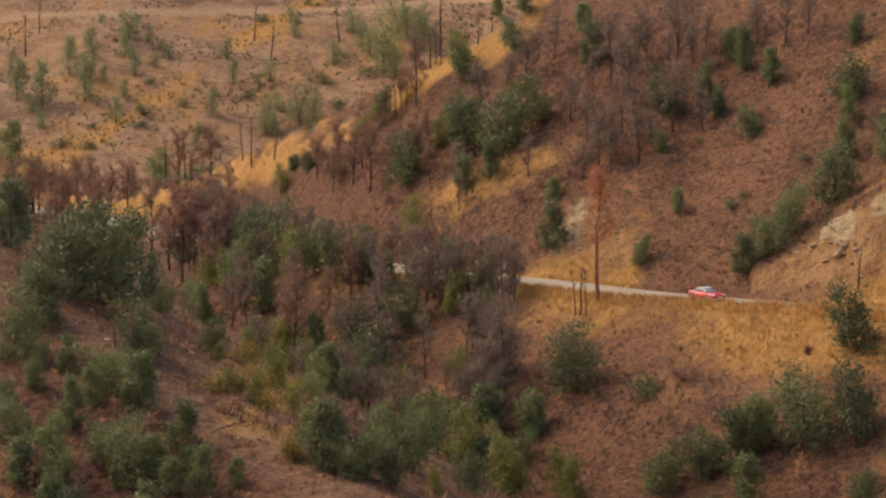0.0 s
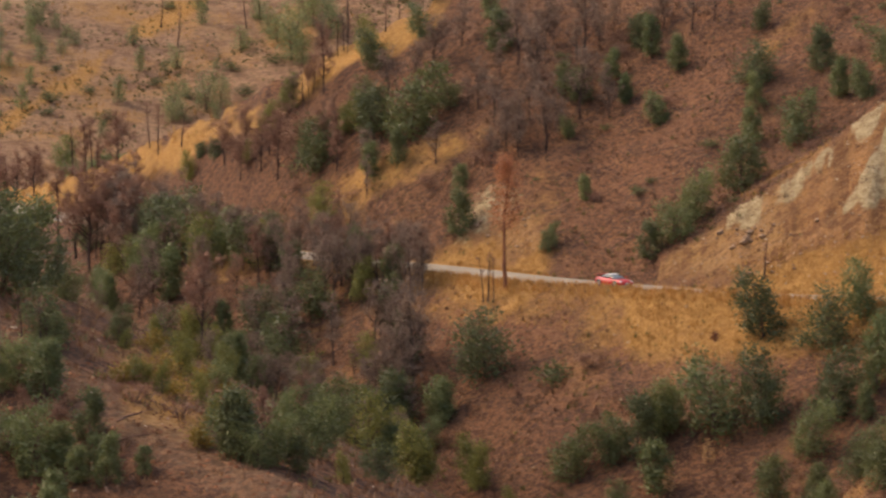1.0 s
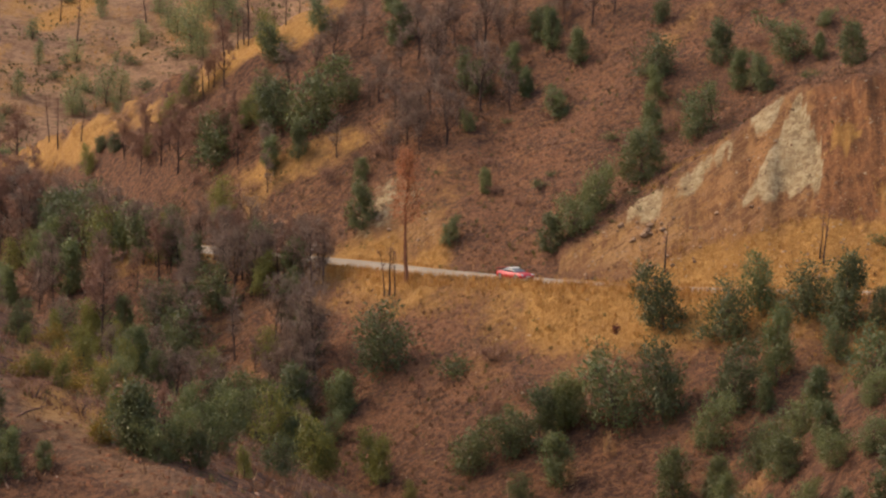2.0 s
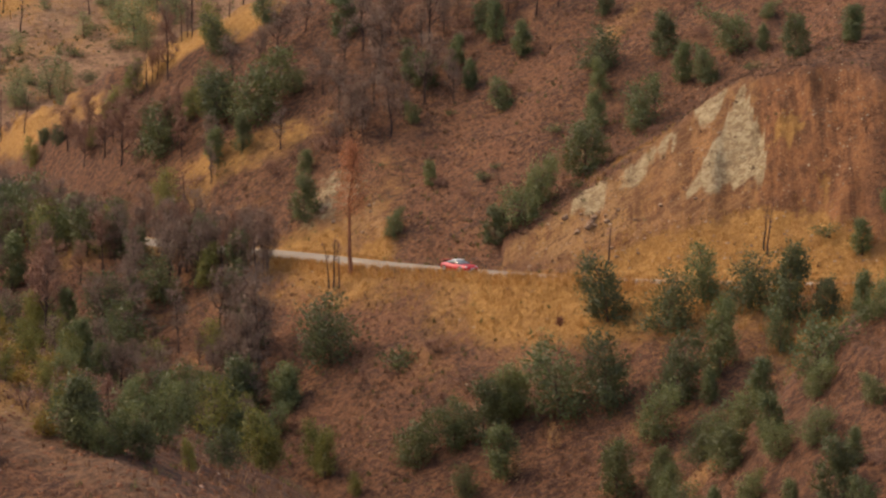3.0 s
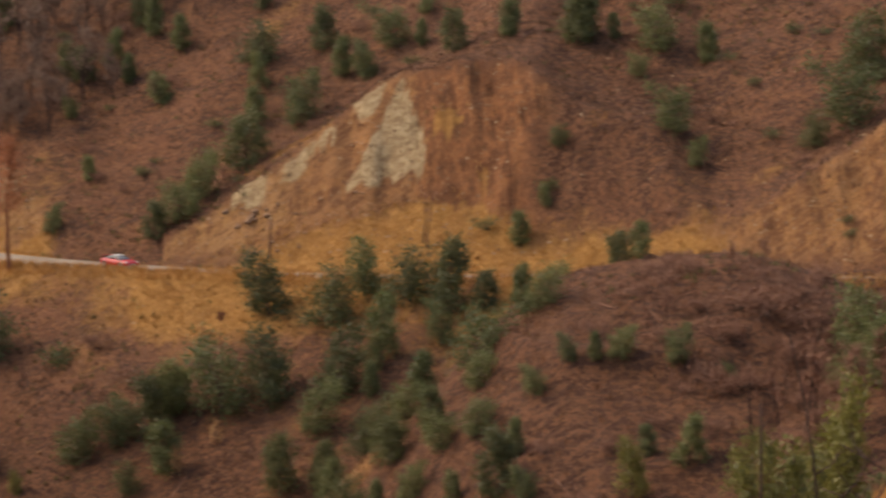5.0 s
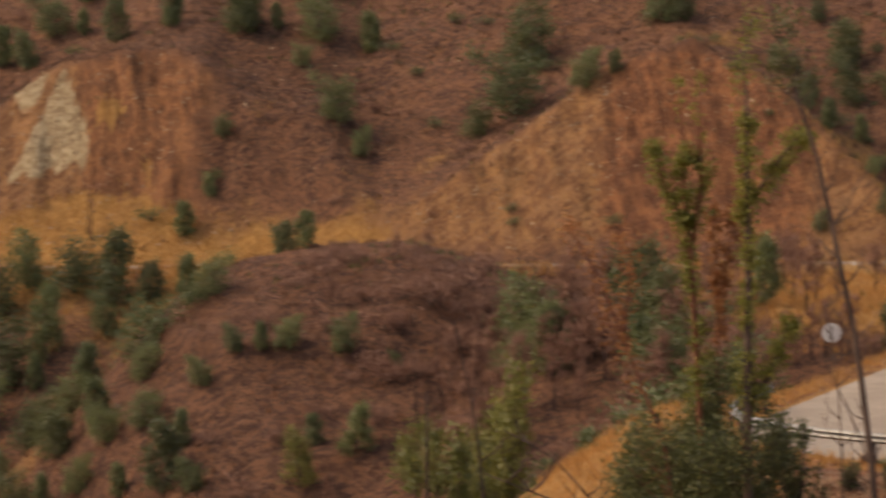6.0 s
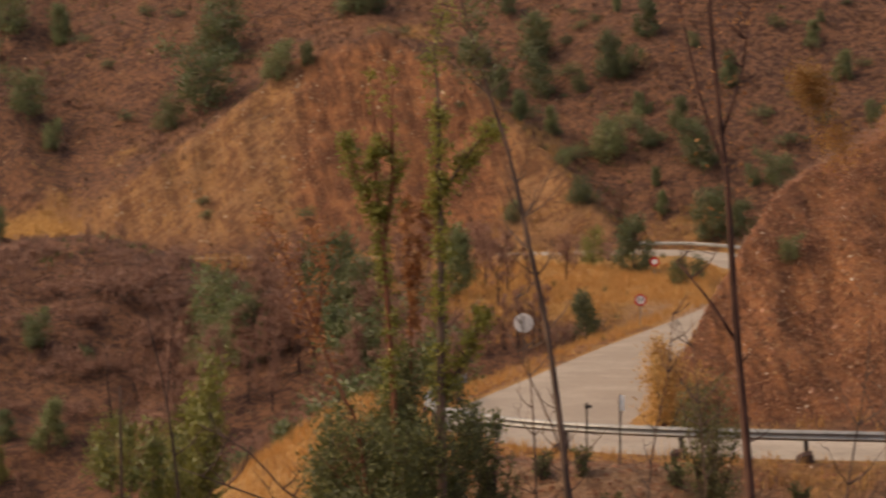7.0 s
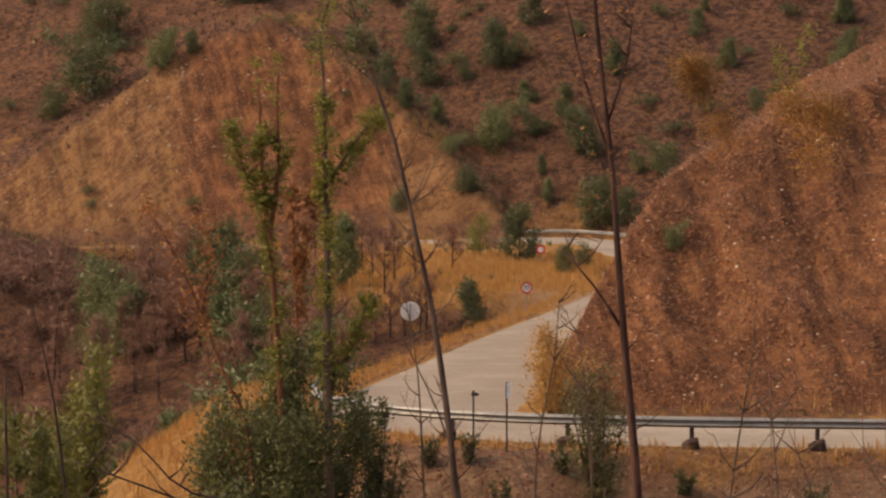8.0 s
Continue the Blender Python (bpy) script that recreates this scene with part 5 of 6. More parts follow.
def disc(bm, radius, thick, place, face, sides=28, inner=0.0):
    """A round plate, or a ring, whose axis points along face."""
    m = Matrix.Translation(place) @ Vector(face).to_track_quat("Z", "Y").to_matrix().to_4x4()
    if inner:
        rings = [[bm.verts.new(m @ Vector((r * math.cos(a), r * math.sin(a), z))) for a in np.arange(sides) * 2 * math.pi / sides]
                 for r, z in ((inner, -thick / 2), (radius, -thick / 2), (radius, thick / 2), (inner, thick / 2))]
        for a, b in zip(rings, rings[1:] + rings[:1]):
            for k in range(sides):
                bm.faces.new((a[k], a[(k + 1) % sides], b[(k + 1) % sides], b[k]))
    else:
        bmesh.ops.create_cone(bm, cap_ends=True, segments=sides, radius1=radius, radius2=radius, depth=thick, matrix=m)
    return bm


def guard_rail(label, line, spacing, high=0.98, tall=1.5, blocks=False):
    """A W-shaped steel beam on posts along a line of places on the ground."""
    root = tagged(new("guard_rail"), label, "guard rail", "guard rails along the road")
    p = np.array(line)
    t = np.gradient(p[:, :2], axis=0)
    t /= np.linalg.norm(t, axis=1)[:, None]
    side = np.stack([t[:, 1], -t[:, 0]], 1)
    shape = [(-0.02, -0.155), (0.03, -0.12), (0.06, -0.08), (0.0, -0.02), (0.0, 0.02), (0.06, 0.08), (0.03, 0.12), (-0.02, 0.155),
             (-0.04, 0.155), (0.01, 0.115), (0.035, 0.08), (-0.02, 0.02), (-0.02, -0.02), (0.035, -0.08), (0.01, -0.115), (-0.04, -0.155)]
    verts, faces = [], []
    k = len(shape)
    for i in range(len(p)):
        for o, h in shape:
            verts.append((p[i, 0] + side[i, 0] * o, p[i, 1] + side[i, 1] * o, p[i, 2] + high - 0.155 * tall + h * tall))
    for i in range(len(p) - 1):
        for j in range(k):
            faces.append((i * k + j, i * k + (j + 1) % k, (i + 1) * k + (j + 1) % k, (i + 1) * k + j))
    part("beam", mesh_of(verts, faces), STEEL, root)
    run = np.concatenate([[0], np.cumsum(np.linalg.norm(np.diff(p[:, :2], axis=0), axis=1))])
    post = bpy.data.meshes.new("post")
    bm = box(bmesh.new(), (0.14, 0.16, high + 0.3), (0, 0, (high - 0.7) / 2 - 0.02), 0, 0.02)
    bm.to_mesh(post)
    bm.free()
    post.materials.append(POST)
    footing = None
    if blocks:  # dark weathered blocks at the feet of the posts
        footing = bpy.data.meshes.new("footing")
        bm = box(bmesh.new(), (0.52, 0.32, 0.46), (0, 0, 0.12), 0, 0.10)
        for v in bm.verts:
            v.co += Vector((0.05 * math.sin(v.co.z * 21 + v.co.y * 13), 0.04 * math.sin(v.co.x * 17), 0.05 * math.sin(v.co.x * 11 + 1)))
        bm.to_mesh(footing)
        bm.free()
    for s in np.arange(spacing * 0.5, run[-1], spacing):
        x, y, z = (float(np.interp(s, run, p[:, c])) for c in range(3))
        i = int(np.searchsorted(run, s))
        ob = new("post", post)
        ob.parent = root
        if footing:
            foot = part("footing", footing, CHAR, root, "dark weathered block")
            foot.matrix_basis = pose(x + side[i, 0] * 0.2, y + side[i, 1] * 0.2, float(ground(x + side[i, 0] * 0.2, y + side[i, 1] * 0.2)[0]), 0, 0, math.degrees(math.atan2(t[i, 1], t[i, 0])) + 12 * math.sin(s * 7))
        ob.matrix_basis = pose(x - side[i, 0] * 0.14, y - side[i, 1] * 0.14, z, 0, 0, math.degrees(math.atan2(t[i, 1], t[i, 0])))
    return root


def beside_road(first, last, offset, step=0.8):
    """Places along the road's side between two stretches of its length, at the height of the ground."""
    p = spline(ROAD, step)
    t = np.gradient(p[:, :2], axis=0)
    t /= np.linalg.norm(t, axis=1)[:, None]
    q = p[:, :2] + np.stack([t[:, 1], -t[:, 0]], 1) * offset
    keep = [i for i in range(len(p)) if first(p[i]) and last(p[i])]
    z = ground(q[:, 0], q[:, 1])
    z = np.where(z < p[:, 2] + EYE - 0.3, p[:, 2] + EYE - 0.3, z)
    return [(q[i, 0], q[i, 1], z[i]) for i in keep]


guard_rail("weathered galvanised steel guard rail on the outside of the hairpin", beside_road(lambda p: p[1] < 102 and p[0] < 90, lambda p: True, ROAD_HALF + 0.45), 3.9, 0.98, 1.05, True)
guard_rail("galvanised steel guard rail beside the upper road", beside_road(lambda p: p[1] > 188 and p[0] > 86, lambda p: p[1] < 226, -ROAD_HALF - 0.5), 4.0, 0.62, 0.9)


def sign_post(root, high, radius=0.035):
    verts, faces = [], []
    tube(verts, faces, [Vector((0, 0, -0.4)), Vector((0, 0, high))], [radius, radius], 8)
    return part("post", mesh_of(verts, faces, smooth=False), STEEL, root)


def flat_text(body, size, place, turn, parent):
    """Raised characters in the built-in font, as a mesh."""
    c = bpy.data.curves.new("number", "FONT")
    c.body, c.size, c.extrude, c.align_x, c.align_y = body, size, 0.004, "CENTER", "CENTER"
    ob = new("number", c)
    bpy.context.view_layer.update()
    me = bpy.data.meshes.new_from_object(ob.evaluated_get(bpy.context.evaluated_depsgraph_get()))
    bpy.data.objects.remove(ob)
    made = part("number", me, BLACK, parent, "black speed figure")
    made.matrix_basis = Matrix.Translation(place) @ Matrix.Rotation(turn, 4, "Z") @ Matrix.Rotation(math.pi / 2, 4, "X")
    made.data.materials.clear()
    made.data.materials.append(BLACK)
    return made


def speed_sign(turn, far):
    root = tagged(new("speed_sign"), "round white speed limit sign with a red rim", "road sign", "road signs")
    face = Vector((0, -1, 0))
    sign_post(root, 1.7)
    plate = part("plate", disc(bmesh.new(), 0.31, 0.02, (0, -0.05, 1.38), face), WHITE, root, "white round plate")
    part("rim", disc(bmesh.new(), 0.31, 0.03, (0, -0.056, 1.38), face, 28, 0.225), RED, root, "red rim")
    flat_text("30", 0.34, (0, -0.066, 1.38), 0, root)
    root.matrix_basis = Matrix.Translation(spot(turn, far)) @ Matrix.Rotation(radians(-turn), 4, "Z")
    return root


def sign_back(turn, far, radius=0.42):
    root = tagged(new("round_sign"), "round road sign seen from its bare grey back", "road sign", "road signs")
    sign_post(root, 2.35, 0.025).data.materials[0] = POST
    part("plate", disc(bmesh.new(), radius, 0.02, (0, 0.06, 2.05), (0, 1, 0)), GREY_BACK, root)
    for z in (1.85, 2.25):
        part("bracket", box(bmesh.new(), (0.36, 0.03, 0.03), (0, 0.035, z)), GREY_BACK, root)
    root.matrix_basis = Matrix.Translation(spot(turn, far)) @ Matrix.Rotation(radians(-turn), 4, "Z")
    return root


def warning_sign(turn, far):
    root = tagged(new("warning_sign"), "small red and white road sign beside the upper road", "road sign", "road signs")
    sign_post(root, 1.5)
    part("plate", disc(bmesh.new(), 0.33, 0.02, (0, -0.05, 1.15), (0, -1, 0)), WHITE, root)
    part("rim", disc(bmesh.new(), 0.33, 0.03, (0, -0.056, 1.15), (0, -1, 0), 28, 0.2), RED, root)
    root.matrix_basis = Matrix.Translation(spot(turn, far)) @ Matrix.Rotation(radians(-turn), 4, "Z")
    return root


def marker(turn, far, high, panel):
    root = tagged(new("road_marker"), "thin roadside marker post at the guard rail", "marker post", "roadside markers")
    part("post", box(bmesh.new(), (0.06, 0.06, high + 0.4), (0, 0, (high - 0.4) / 2), 0, 0.01), POST, root)
    if panel:
        part("panel", box(bmesh.new(), (0.15, 0.02, 0.48), (0.05, -0.045, high - 0.26)), WHITE, root, "white reflector panel")
        part("edge", box(bmesh.new(), (0.02, 0.03, 0.5), (-0.025, -0.047, high - 0.26)), BLACK, root)
    else:
        part("cap", box(bmesh.new(), (0.22, 0.08, 0.10), (0.04, 0, high - 0.12), 0, 0.02), POST, root)
    root.matrix_basis = Matrix.Translation(spot(turn, far)) @ Matrix.Rotation(radians(-turn), 4, "Z")
    return root


speed_sign(21.88, 153)
sign_back(19.62, 127)
warning_sign(22.15, 204)
marker(21.5, 90.6, 2.2, True)
marker(20.85, 90.3, 2.0, False)


# ---- the red car on the road ----
def loft(stations, rings, close=True):
    """Joins cross-sections, each a list of places, into one skin."""
    verts = [v for s in stations for v in s]
    n = rings
    faces = []
    for i in range(len(stations) - 1):
        for k in range(n if close else n - 1):
            faces.append((i * n + k, i * n + (k + 1) % n, (i + 1) * n + (k + 1) % n, (i + 1) * n + k))
    faces.append(tuple(reversed(range(n))))
    faces.append(tuple((len(stations) - 1) * n + k for k in range(n)))
    return mesh_of(verts, faces, smooth=True)


def red_car(place, heading):
    """A low two-door coupe; its length runs along x, the nose at +x."""
    root = tagged(new("sports_car"), "low bright red sports coupe on the asphalt road", "car")
    paint = painted("red_car_paint", (0.48, 0.008, 0.012), 0.3, 0.0, 0.05)
    paint.node_tree.nodes["Principled BSDF"].inputs.get("Coat Weight").default_value = 0.3
    # glass base colour raised to grey to paint in reflected sky
    glass = painted("sky_grey_glass", (0.17, 0.172, 0.17), 0.08)
    tyre = painted("tyre_rubber", (0.02, 0.02, 0.02), 0.9)
    alloy = painted("light_alloy", (0.45, 0.44, 0.43), 0.35, 0.7)
    lamp = painted("clear_lamp", (0.75, 0.74, 0.72), 0.1)
    body = []
    for x, w, lo, mid, top in ((-2.22, 0.72, 0.42, 0.62, 0.78), (-2.05, 0.86, 0.28, 0.62, 0.90), (-1.4, 0.94, 0.20, 0.62, 0.93), (-0.5, 0.92, 0.18, 0.58, 0.86),
                               (0.5, 0.90, 0.18, 0.56, 0.84), (1.3, 0.93, 0.20, 0.58, 0.80), (1.85, 0.88, 0.24, 0.54, 0.68), (2.2, 0.66, 0.30, 0.46, 0.54)):
        body.append([(x, -w * 0.92, lo), (x, -w, mid * 0.7), (x, -w, mid), (x, -w * 0.86, top - 0.04), (x, -w * 0.5, top), (x, w * 0.5, top),
                     (x, w * 0.86, top - 0.04), (x, w, mid), (x, w, mid * 0.7), (x, w * 0.92, lo)])
    part("body", loft(body, 10), paint, root)
    cabin = []
    for x, w, lo, top in ((-1.75, 0.62, 0.84, 0.90), (-1.1, 0.68, 0.84, 1.14), (-0.5, 0.70, 0.82, 1.24), (0.0, 0.70, 0.80, 1.22), (0.45, 0.69, 0.80, 1.08), (1.0, 0.66, 0.78, 0.83)):
        cabin.append([(x, -w, lo), (x, -w * 0.93, lo + 0.55 * (top - lo)), (x, -w * 0.76, top - 0.02), (x, w * 0.76, top - 0.02), (x, w * 0.93, lo + 0.55 * (top - lo)), (x, w, lo)])
    part("cabin_glass", loft(cabin, 6), glass, root, "windows coloured grey for the sky's reflection")
    roof = [[(x, -w, z - 0.02), (x, -w * 0.9, z + 0.015), (x, w * 0.9, z + 0.015), (x, w, z - 0.02)] for x, w, z in ((-1.2, 0.52, 1.10), (-0.5, 0.55, 1.235), (0.0, 0.55, 1.22), (0.12, 0.54, 1.19))]
    # white on the red car's roof paints in the sheen of the sky
    part("roof", loft(roof, 4), WHITE, root, "roof panel with its sheen painted white")
    part("rear_wing", box(bmesh.new(), (0.32, 1.5, 0.04), (-2.05, 0, 1.12), 0, 0.015), paint, root)
    for y in (-0.5, 0.5):
        part("wing_support", box(bmesh.new(), (0.18, 0.04, 0.24), (-2.0, y, 1.0)), BLACK, root)
    for x in (-1.32, 1.32):
        for y in (-0.84, 0.84):
            wheel = part("wheel", disc(bmesh.new(), 0.33, 0.24, (x, y, 0.33), (0, 1, 0), 24), tyre, root)
            part("rim", disc(bmesh.new(), 0.23, 0.25, (x, y, 0.33), (0, 1, 0), 20), alloy, wheel)
    for y in (-0.62, 0.62):
        bm = bmesh.new()
        bmesh.ops.create_uvsphere(bm, u_segments=12, v_segments=8, radius=1.0, matrix=Matrix.Translation((1.93, y, 0.60)) @ Matrix.Diagonal((0.2, 0.13, 0.08, 1)))
        part("headlight", bm, lamp, root, "clear headlight")
        part("wing_mirror", box(bmesh.new(), (0.16, 0.2, 0.11), (0.62, y * 1.55, 0.92), 0, 0.03), paint, root)
    part("front_grille", box(bmesh.new(), (0.06, 0.9, 0.14), (2.17, 0, 0.38), 0, 0.02), BLACK, root)
    part("number_plate", box(bmesh.new(), (0.03, 0.5, 0.11), (2.205, 0, 0.42)), WHITE, root, "plain white plate")
    root.matrix_basis = Matrix.Translation(place) @ Matrix.Rotation(heading, 4, "Z")
    return root


_p = spline(ROAD, 1.0)
_i = int(np.argmin(np.abs(np.degrees(np.arctan2(_p[:, 0], _p[:, 1])) + 0.62) + (np.hypot(_p[:, 0], _p[:, 1]) < 250) * 99))
_t = _p[_i + 1] - _p[_i]
red_car((_p[_i, 0], _p[_i, 1] - 1.2, _p[_i, 2] + EYE + 0.035), math.atan2(_t[1], _t[0]) - 0.22)


# ---- the tall thin trees and bushes on the bank in front of the hairpin ----
MOSS = leaf_material("fresh_sprouts", (0.150, 0.152, 0.026), (0.310, 0.290, 0.054), (0.460, 0.395, 0.105))
GLOSS = leaf_material("dark_glossy_leaves", (0.048, 0.054, 0.018), (0.135, 0.140, 0.046), (0.330, 0.305, 0.125))
OLIVE = leaf_material("olive_leaves", (0.085, 0.080, 0.030), (0.190, 0.168, 0.062), (0.320, 0.270, 0.110))


DARK_RED = bark_material("dark_reddish_bark", (0.045, 0.022, 0.017), (0.120, 0.058, 0.040))


def stem_tree(name, label, turn, far, stems, bark, twigs=0, sprouts=(), seed=0, twig_bark=None):
    """A tree drawn by its stems, each a run of (side, height) in metres with its first and last radius.
    sprouts: (material, count, leaf, spread, lowest, highest) runs of leaves along the stems."""
    rng = np.random.default_rng(300 + seed)
    root = tagged(new(name), label, "tree", "tall trees before the bend")
    paths = []
    for i, (run, r0, r1) in enumerate(stems):
        deep = rng.normal(0, 0.12, len(run))
        pts = [Vector((x, float(deep[k]) if k else 0.0, z)) for k, (x, z) in enumerate(run)]
        fine = [Vector(p) for p in spline([tuple(p) for p in pts], 0.7)]
        paths.append(fine)
        verts, faces = [], []
        tube(verts, faces, fine, np.linspace(r0, r1, len(fine)), 7)
        part("trunk" if i == 0 else "branch", mesh_of(verts, faces, smooth=True), bark, root)
    root.matrix_basis = Matrix.Translation(spot(turn, far) - Vector((0, 0, 0.3))) @ Matrix.Rotation(radians(-turn), 4, "Z")
    for k in range(twigs):
        p = paths[int(rng.integers(0, len(paths)))]
        a = p[int(len(p) * rng.uniform(0.3, 0.97))]
        sidewards = rng.choice((-1, 1))
        long = rng.uniform(0.35, 1.7)
        end = a + Vector((sidewards * rng.uniform(0.3, 0.8), rng.normal(0, 0.4), rng.uniform(0.5, 1.0))) * long
        mid = a.lerp(end, 0.5) + Vector((0, 0, -0.1 * long))
        verts, faces = [], []
        tube(verts, faces, [a, mid, end], [0.026, 0.017, 0.005], 4)
        for j in range(int(rng.integers(1, 4))):
            b = a.lerp(end, rng.uniform(0.35, 0.9))
            c = b + Vector((rng.normal(0, 0.5), rng.normal(0, 0.3), rng.uniform(0.2, 0.9))) * 0.5 * long
            tube(verts, faces, [b, b.lerp(c, 0.5) + Vector((0.02, 0, -0.03)), c], [0.012, 0.009, 0.003], 3)
        part("branch", mesh_of(verts, faces), twig_bark or bark, root)
    for material, count, leaf, spread, low, high in sprouts:
        pick = np.array([tuple(v) for p in paths for v in p if low < v.z < high])
        dense = np.concatenate([pick + (np.roll(pick, -1, 0) - pick) * t * (np.linalg.norm(np.roll(pick, -1, 0) - pick, axis=1) < 1.2)[:, None] for t in (0, 0.33, 0.66)])
        dense = dense + rng.normal(0, spread * 0.5, dense.shape)
        part("foliage", leaf_mesh(rng, dense, spread * 0.6, count, leaf, 0.4, 0.5), material, root)
    return root


stem_tree("sprouting_tree", "slender burnt tree covered in fresh green sprouts", 17.16, 85,
          [([(0.1, 0), (0.0, 5.0), (-0.16, 8.3), (-0.39, 11.7), (-0.57, 13.2), (-0.62, 14.6), (-0.76, 16.6)], 0.17, 0.025),
           ([(-0.49, 12.6), (-1.04, 13.4), (-1.49, 14.8)], 0.05, 0.02), ([(-0.39, 11.7), (-0.11, 13.6), (-0.16, 15.1), (-0.11, 16.8)], 0.08, 0.02)],
          RED_BARK, 8, [(MOSS, 4200, 0.13, 0.21, 7.5, 14.9), (MOSS, 260, 0.12, 0.14, 14.9, 16.8)], 1)
stem_tree("sprouting_tree", "taller burnt tree covered in fresh green sprouts", 18.03, 84,
          [([(0.0, 0), (0.0, 5.0), (-0.03, 8.6), (-0.03, 11.9), (-0.08, 14.0), (-0.11, 16.2), (-0.21, 17.5), (0.06, 18.5)], 0.20, 0.02),
           ([(-0.05, 13.2), (0.64, 14.3), (1.35, 15.2)], 0.06, 0.02), ([(0.0, 7.6), (0.7, 8.7), (1.1, 9.9)], 0.05, 0.015)],
          BARK, 10, [(MOSS, 5400, 0.13, 0.23, 7.5, 15.6), (MOSS, 420, 0.12, 0.28, 15.6, 18.9)], 2)
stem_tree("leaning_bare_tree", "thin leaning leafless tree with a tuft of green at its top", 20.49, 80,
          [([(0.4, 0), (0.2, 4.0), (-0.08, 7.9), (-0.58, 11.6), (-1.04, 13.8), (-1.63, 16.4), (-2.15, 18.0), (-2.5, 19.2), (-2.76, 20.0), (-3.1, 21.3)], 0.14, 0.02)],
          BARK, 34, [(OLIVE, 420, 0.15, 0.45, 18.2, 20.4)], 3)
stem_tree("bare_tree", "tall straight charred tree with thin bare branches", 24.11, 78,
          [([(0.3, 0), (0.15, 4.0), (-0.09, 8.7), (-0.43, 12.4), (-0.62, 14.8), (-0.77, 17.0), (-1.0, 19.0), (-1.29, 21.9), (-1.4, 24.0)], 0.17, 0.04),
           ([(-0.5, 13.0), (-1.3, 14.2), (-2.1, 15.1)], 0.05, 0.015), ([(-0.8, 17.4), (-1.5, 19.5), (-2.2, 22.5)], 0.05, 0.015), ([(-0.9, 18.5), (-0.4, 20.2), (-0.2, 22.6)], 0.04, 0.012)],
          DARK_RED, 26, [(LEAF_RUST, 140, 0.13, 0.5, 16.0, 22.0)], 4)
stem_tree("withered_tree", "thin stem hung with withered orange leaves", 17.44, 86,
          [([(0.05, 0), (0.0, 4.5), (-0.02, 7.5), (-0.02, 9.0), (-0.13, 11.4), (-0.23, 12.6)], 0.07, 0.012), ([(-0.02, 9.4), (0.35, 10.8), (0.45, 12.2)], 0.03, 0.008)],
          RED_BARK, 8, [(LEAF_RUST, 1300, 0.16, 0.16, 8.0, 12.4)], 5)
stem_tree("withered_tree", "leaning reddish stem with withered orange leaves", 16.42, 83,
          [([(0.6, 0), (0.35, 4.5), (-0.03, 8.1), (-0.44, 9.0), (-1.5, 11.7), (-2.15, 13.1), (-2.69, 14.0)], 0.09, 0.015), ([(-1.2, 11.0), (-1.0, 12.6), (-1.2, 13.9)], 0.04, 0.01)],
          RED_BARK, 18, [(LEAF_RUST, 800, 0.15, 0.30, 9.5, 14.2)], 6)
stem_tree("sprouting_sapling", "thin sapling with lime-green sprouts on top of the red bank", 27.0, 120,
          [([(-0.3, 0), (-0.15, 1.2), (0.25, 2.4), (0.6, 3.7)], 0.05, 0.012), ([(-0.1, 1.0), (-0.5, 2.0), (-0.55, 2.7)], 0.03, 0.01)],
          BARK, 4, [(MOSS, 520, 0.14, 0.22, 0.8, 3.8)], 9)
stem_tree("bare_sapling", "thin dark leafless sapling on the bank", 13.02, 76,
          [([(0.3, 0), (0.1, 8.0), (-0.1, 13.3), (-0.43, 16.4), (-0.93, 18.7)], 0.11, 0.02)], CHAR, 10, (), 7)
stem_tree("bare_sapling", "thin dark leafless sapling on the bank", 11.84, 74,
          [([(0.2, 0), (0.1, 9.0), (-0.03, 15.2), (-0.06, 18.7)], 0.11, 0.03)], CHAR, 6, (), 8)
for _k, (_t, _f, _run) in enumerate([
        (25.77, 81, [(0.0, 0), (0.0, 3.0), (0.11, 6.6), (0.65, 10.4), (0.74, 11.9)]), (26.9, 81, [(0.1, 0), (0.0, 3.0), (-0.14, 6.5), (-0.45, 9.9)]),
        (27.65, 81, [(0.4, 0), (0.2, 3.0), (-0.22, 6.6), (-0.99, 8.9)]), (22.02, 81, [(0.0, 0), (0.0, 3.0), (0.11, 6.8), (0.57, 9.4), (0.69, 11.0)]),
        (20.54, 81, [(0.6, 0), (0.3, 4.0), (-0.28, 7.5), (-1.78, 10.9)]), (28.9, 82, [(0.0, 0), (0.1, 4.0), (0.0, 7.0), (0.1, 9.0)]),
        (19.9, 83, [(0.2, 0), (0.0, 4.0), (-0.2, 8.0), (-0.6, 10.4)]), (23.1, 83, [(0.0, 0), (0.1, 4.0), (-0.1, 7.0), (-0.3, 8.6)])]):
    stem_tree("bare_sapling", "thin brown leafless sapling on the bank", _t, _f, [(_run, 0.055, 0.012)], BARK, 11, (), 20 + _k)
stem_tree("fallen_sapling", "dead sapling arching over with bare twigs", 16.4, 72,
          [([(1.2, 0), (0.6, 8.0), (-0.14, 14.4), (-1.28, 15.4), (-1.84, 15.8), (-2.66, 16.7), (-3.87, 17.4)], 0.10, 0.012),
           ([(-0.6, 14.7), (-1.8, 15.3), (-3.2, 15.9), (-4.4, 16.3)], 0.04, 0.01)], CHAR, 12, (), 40)


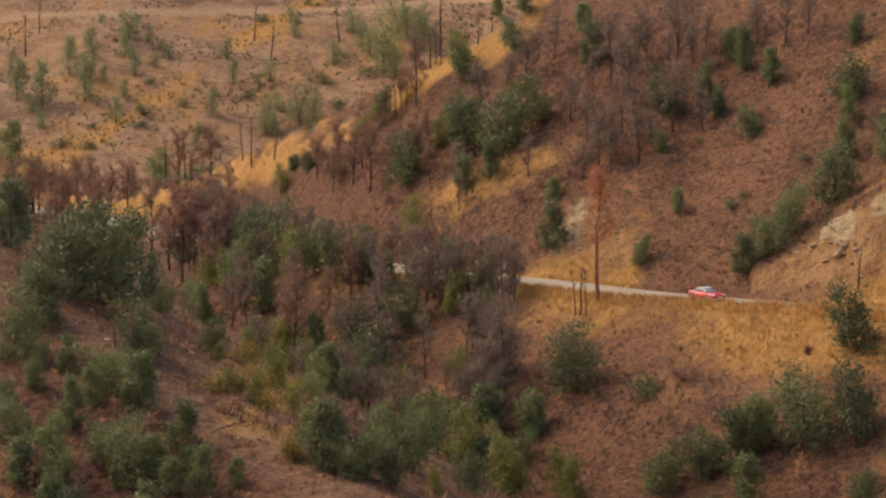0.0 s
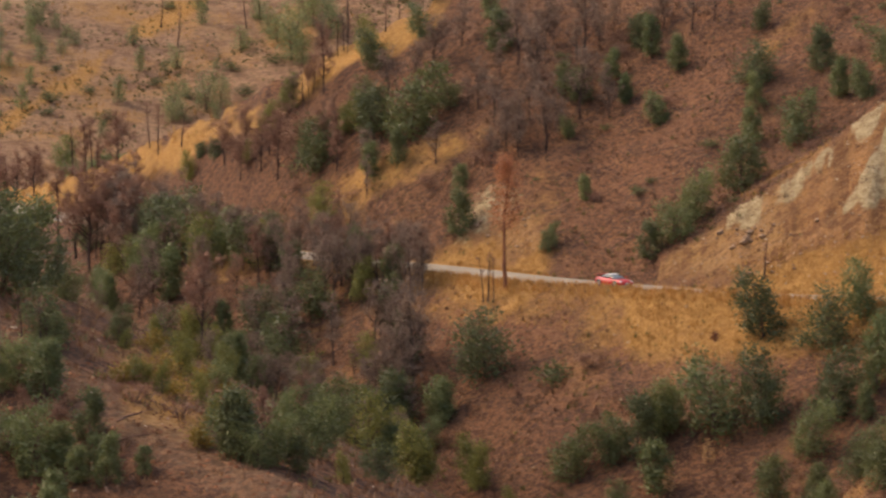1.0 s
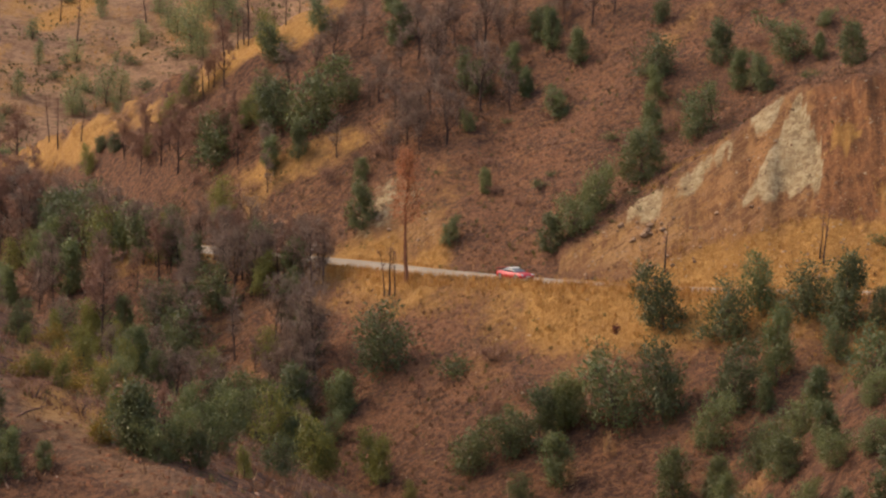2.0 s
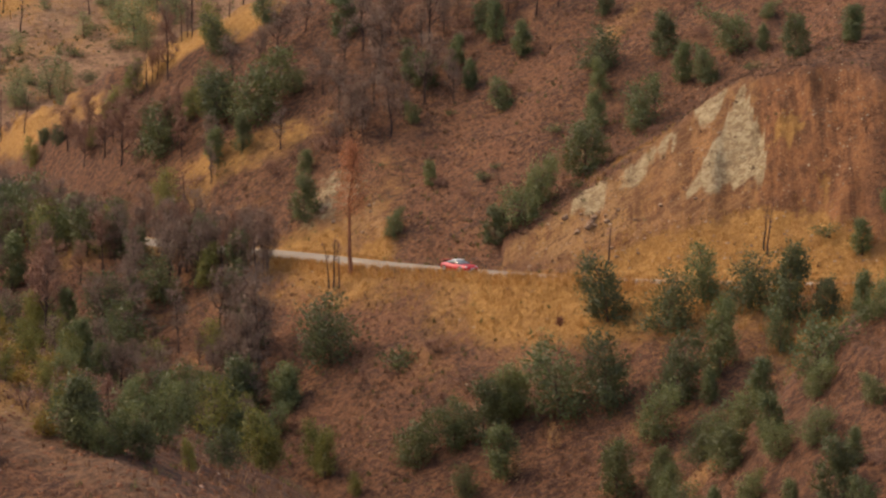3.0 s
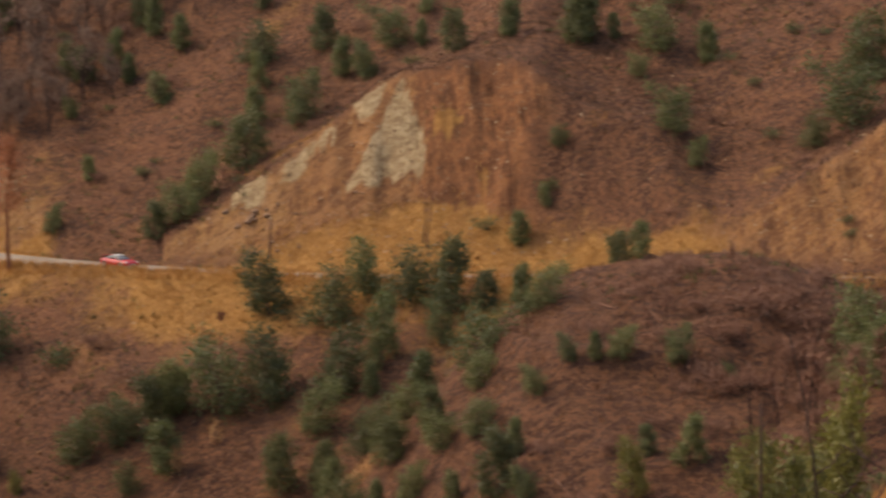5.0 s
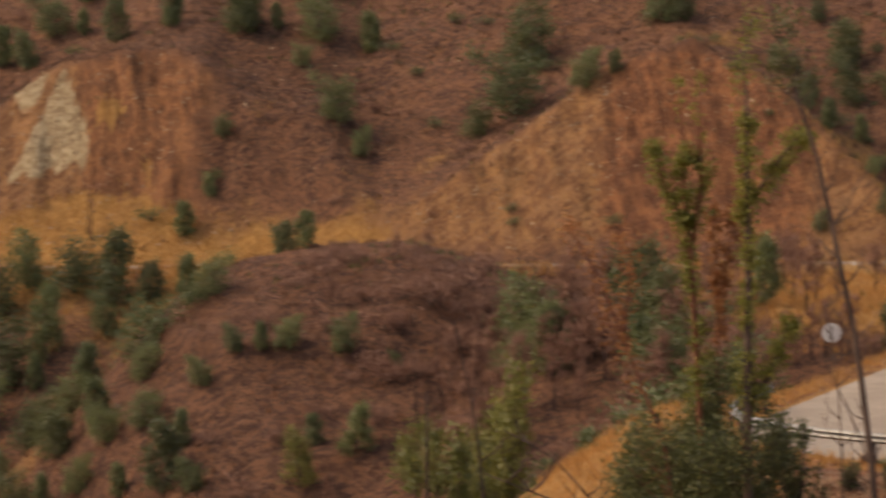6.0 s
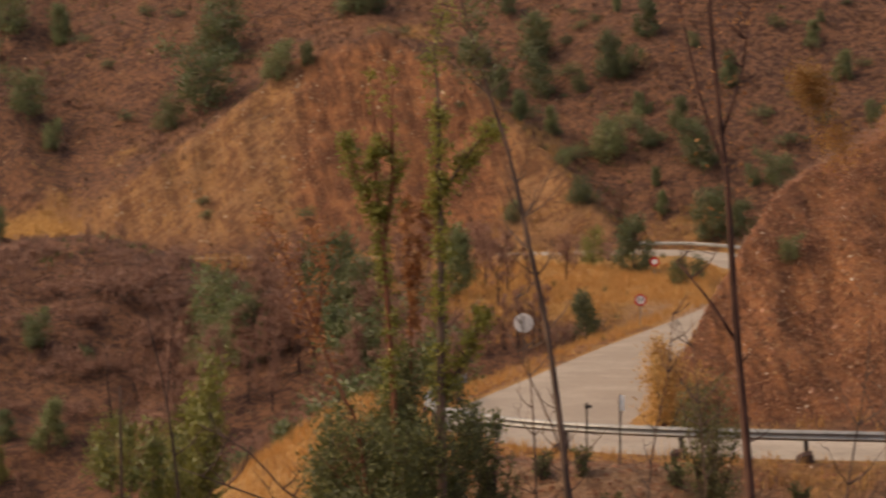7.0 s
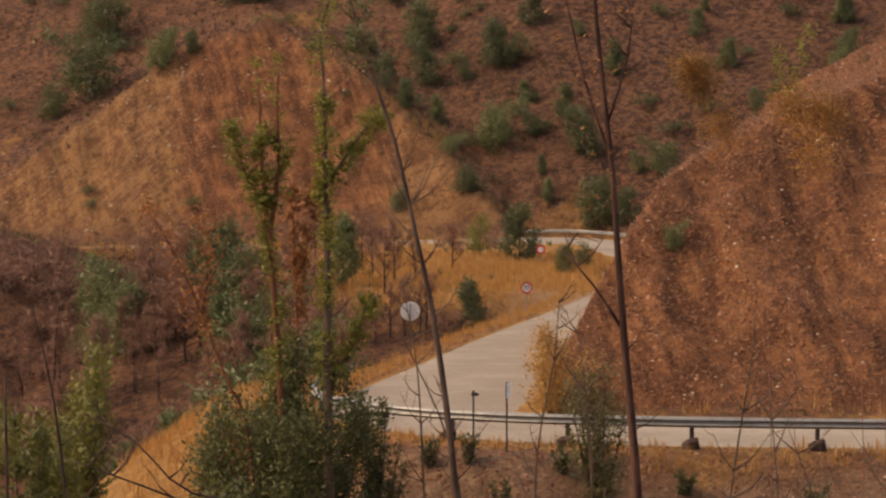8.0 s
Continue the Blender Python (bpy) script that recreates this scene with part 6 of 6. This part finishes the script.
def near_bush(label, turn, far, tall, width, material, count, leaf, seed, low=0.05):
    """A leafy bush of several stems, with fine leaves."""
    rng = np.random.default_rng(400 + seed)
    root = tagged(new("leafy_bush"), label, "bush", "bushes before the bend")
    centres = []
    for s in range(7):
        w = rng.uniform(0, 6.283)
        r = width * 0.42 * math.sqrt(rng.uniform(0.02, 1))
        top = Vector((r * math.cos(w), r * math.sin(w), tall * rng.uniform(0.6, 1.0) * (1.08 - 0.5 * r / width)))
        verts, faces = [], []
        mid = Vector((top.x * 0.6, top.y * 0.6, top.z * 0.5))
        tube(verts, faces, [Vector((0.1 * top.x, 0.1 * top.y, -0.3)), mid, top], [0.05, 0.035, 0.008], 5)
        part("stem", mesh_of(verts, faces), BARK, root)
        for k in range(9):
            t = low + (1 - low) * (k + rng.uniform(0, 1)) / 9
            q = mid * (t * 2) if t < 0.5 else mid.lerp(top, t * 2 - 1)
            centres.append(tuple(q + Vector(rng.normal(0, 0.10 * width * (1.15 - t), 3))))
    part("foliage", leaf_mesh(rng, np.array(centres), 0.075 * width, count, leaf, -0.1, 0.5, True), material, root)
    root.matrix_basis = Matrix.Translation(spot(turn, far)) @ Matrix.Rotation(rng.uniform(0, 6.28), 4, "Z")
    return root


BUSH = "dense dark green leafy bush on the bank below the rail"
near_bush(BUSH, 16.2, 85.5, 7.4, 5.2, GLOSS, 19500, 0.135, 1, 0.25)
near_bush(BUSH, 16.95, 85.0, 8.8, 5.2, GLOSS, 19500, 0.135, 2, 0.25)
near_bush(BUSH, 17.85, 85.5, 8.6, 3.8, GLOSS, 15000, 0.135, 3, 0.3)
near_bush(BUSH, 16.75, 83.0, 8.6, 5.0, GLOSS, 15000, 0.135, 4, 0.3)
near_bush("olive-green thin leafy shrub in front of the guard rail", 23.3, 88.6, 4.7, 2.9, OLIVE, 4200, 0.12, 5)
near_bush("pale golden dry shrub at the inner kerb of the bend", 22.35, 99.6, 3.0, 3.0, LEAF_STRAW, 4400, 0.12, 6)
near_bush("yellow-green leafy bush on the slope", 13.2, 88, 9.3, 3.2, LEAF_LIME, 5000, 0.2, 7, 0.4)
near_bush("yellow-green leafy bush on the slope", 12.15, 86, 9.6, 2.6, LEAF_LIME, 4000, 0.2, 8, 0.4)
near_bush("small dark green bush below the guard rail", 18.95, 87.2, 4.2, 1.6, GLOSS, 1500, 0.15, 9)
near_bush("small olive bush on the stony bank", 19.1, 86.5, 3.6, 1.6, OLIVE, 1100, 0.15, 10)
for _t, _f, _h in ((20.0, 89.6, 0.9), (20.75, 89.4, 1.0), (22.6, 89.6, 0.9), (25.0, 89.5, 0.9), (27.5, 89.0, 0.9), (24.2, 87.5, 1.4), (26.2, 87.0, 1.2), (21.4, 87.0, 1.2), (28.4, 86.5, 1.3)):
    near_bush("low dark shrub at the foot of the guard rail", _t, _f, _h, 0.9, OLIVE if _h > 1.1 else GLOSS, 380, 0.12, int(_t * 10))

# the rusty dead pine that stands alone by the road
NEEDLE = leaf_material("rusty_needles", (0.360, 0.112, 0.050), (0.600, 0.230, 0.110), (0.680, 0.360, 0.200))
_pine = burnt_tree("dead_pine", "tall dead pine with sparse rusty needles beside the road", 207, 12.8, 1.8, 26, 300, RED_BARK, 0.012, 0.42, LEAF_RUST)
_tips = [(math.cos(k * 2.4) * 1.3 * (1 - k / 60), math.sin(k * 2.4) * 1.3 * (1 - k / 60), 6.2 + k * 0.15) for k in range(46)]
part("needles", leaf_mesh(np.random.default_rng(77), np.array(_tips), 0.46, 2500, 0.3, 0.3, 0.25), NEEDLE, _pine)
_pine.matrix_basis = Matrix.Translation(spot(-2.72, 296.5)) @ Matrix.Rotation(0.4, 4, "Z")
_pine["group"] = "lone trees by the road"

# a dead sapling with a round dark red head on the grassy bank
_dead = stem_tree("dead_sapling", "thin dead sapling with a round dark red crown", 1.32, 268,
                  [([(0.0, 0), (-0.04, 1.4), (0.03, 3.2)], 0.035, 0.012)], RED_BARK, 0,
                  [(leaf_material("dark_red_leaves", (0.085, 0.026, 0.020), (0.150, 0.046, 0.032), (0.210, 0.075, 0.050)), 420, 0.14, 0.32, 2.5, 3.3)], 60)
_dead["group"] = "lone trees by the road"

# withered sprays on thin twigs close to the viewpoint: bearing, distance, elevation, leaves, spread
AMBER = leaf_material("amber_dead_leaves", (0.270, 0.115, 0.030), (0.420, 0.205, 0.048), (0.520, 0.290, 0.080))
for _k, (_t, _far, _up, _n, _wide) in enumerate([(25.11, 13.0, -1.24, 260, 0.042), (25.6, 13.0, -2.25, 90, 0.045), (26.95, 13.5, -1.86, 150, 0.05),
                                                 (27.62, 13.5, -2.02, 170, 0.05), (27.39, 13.2, -2.73, 90, 0.06)]):
    _rng2 = np.random.default_rng(500 + _k)
    _x, _y, _ = polar(_t, _far, 0)
    _root = tagged(new("withered_spray"), "drooping twig with withered amber leaves near the viewpoint", "twig", "twigs near the viewpoint")
    _g = float(ground(_x + 0.5, _y - 0.2)[0])
    _tip = Vector((_x, _y, EYE + _far * math.tan(radians(_up))))
    _verts, _faces = [], []
    tube(_verts, _faces, [Vector((_x + 0.5, _y - 0.2, _g - 0.3)), Vector((_x + 0.3, _y - 0.1, _tip.z - 0.7)), Vector((_x + 0.06, _y - 0.05, _tip.z - 0.12)), _tip], [0.006, 0.0015, 0.001, 0.0008], 5)
    part("stem", mesh_of(_verts, _faces, smooth=True), TWIG, _root)
    _mid = [tuple(_tip), tuple(_tip + Vector((0.03, 0, -0.05))), tuple(_tip + Vector((-0.02, 0, 0.03)))]
    part("leaves", leaf_mesh(_rng2, np.array(_mid), _wide, 12 * _n, 0.012, -0.4, 0.6), AMBER, _root)
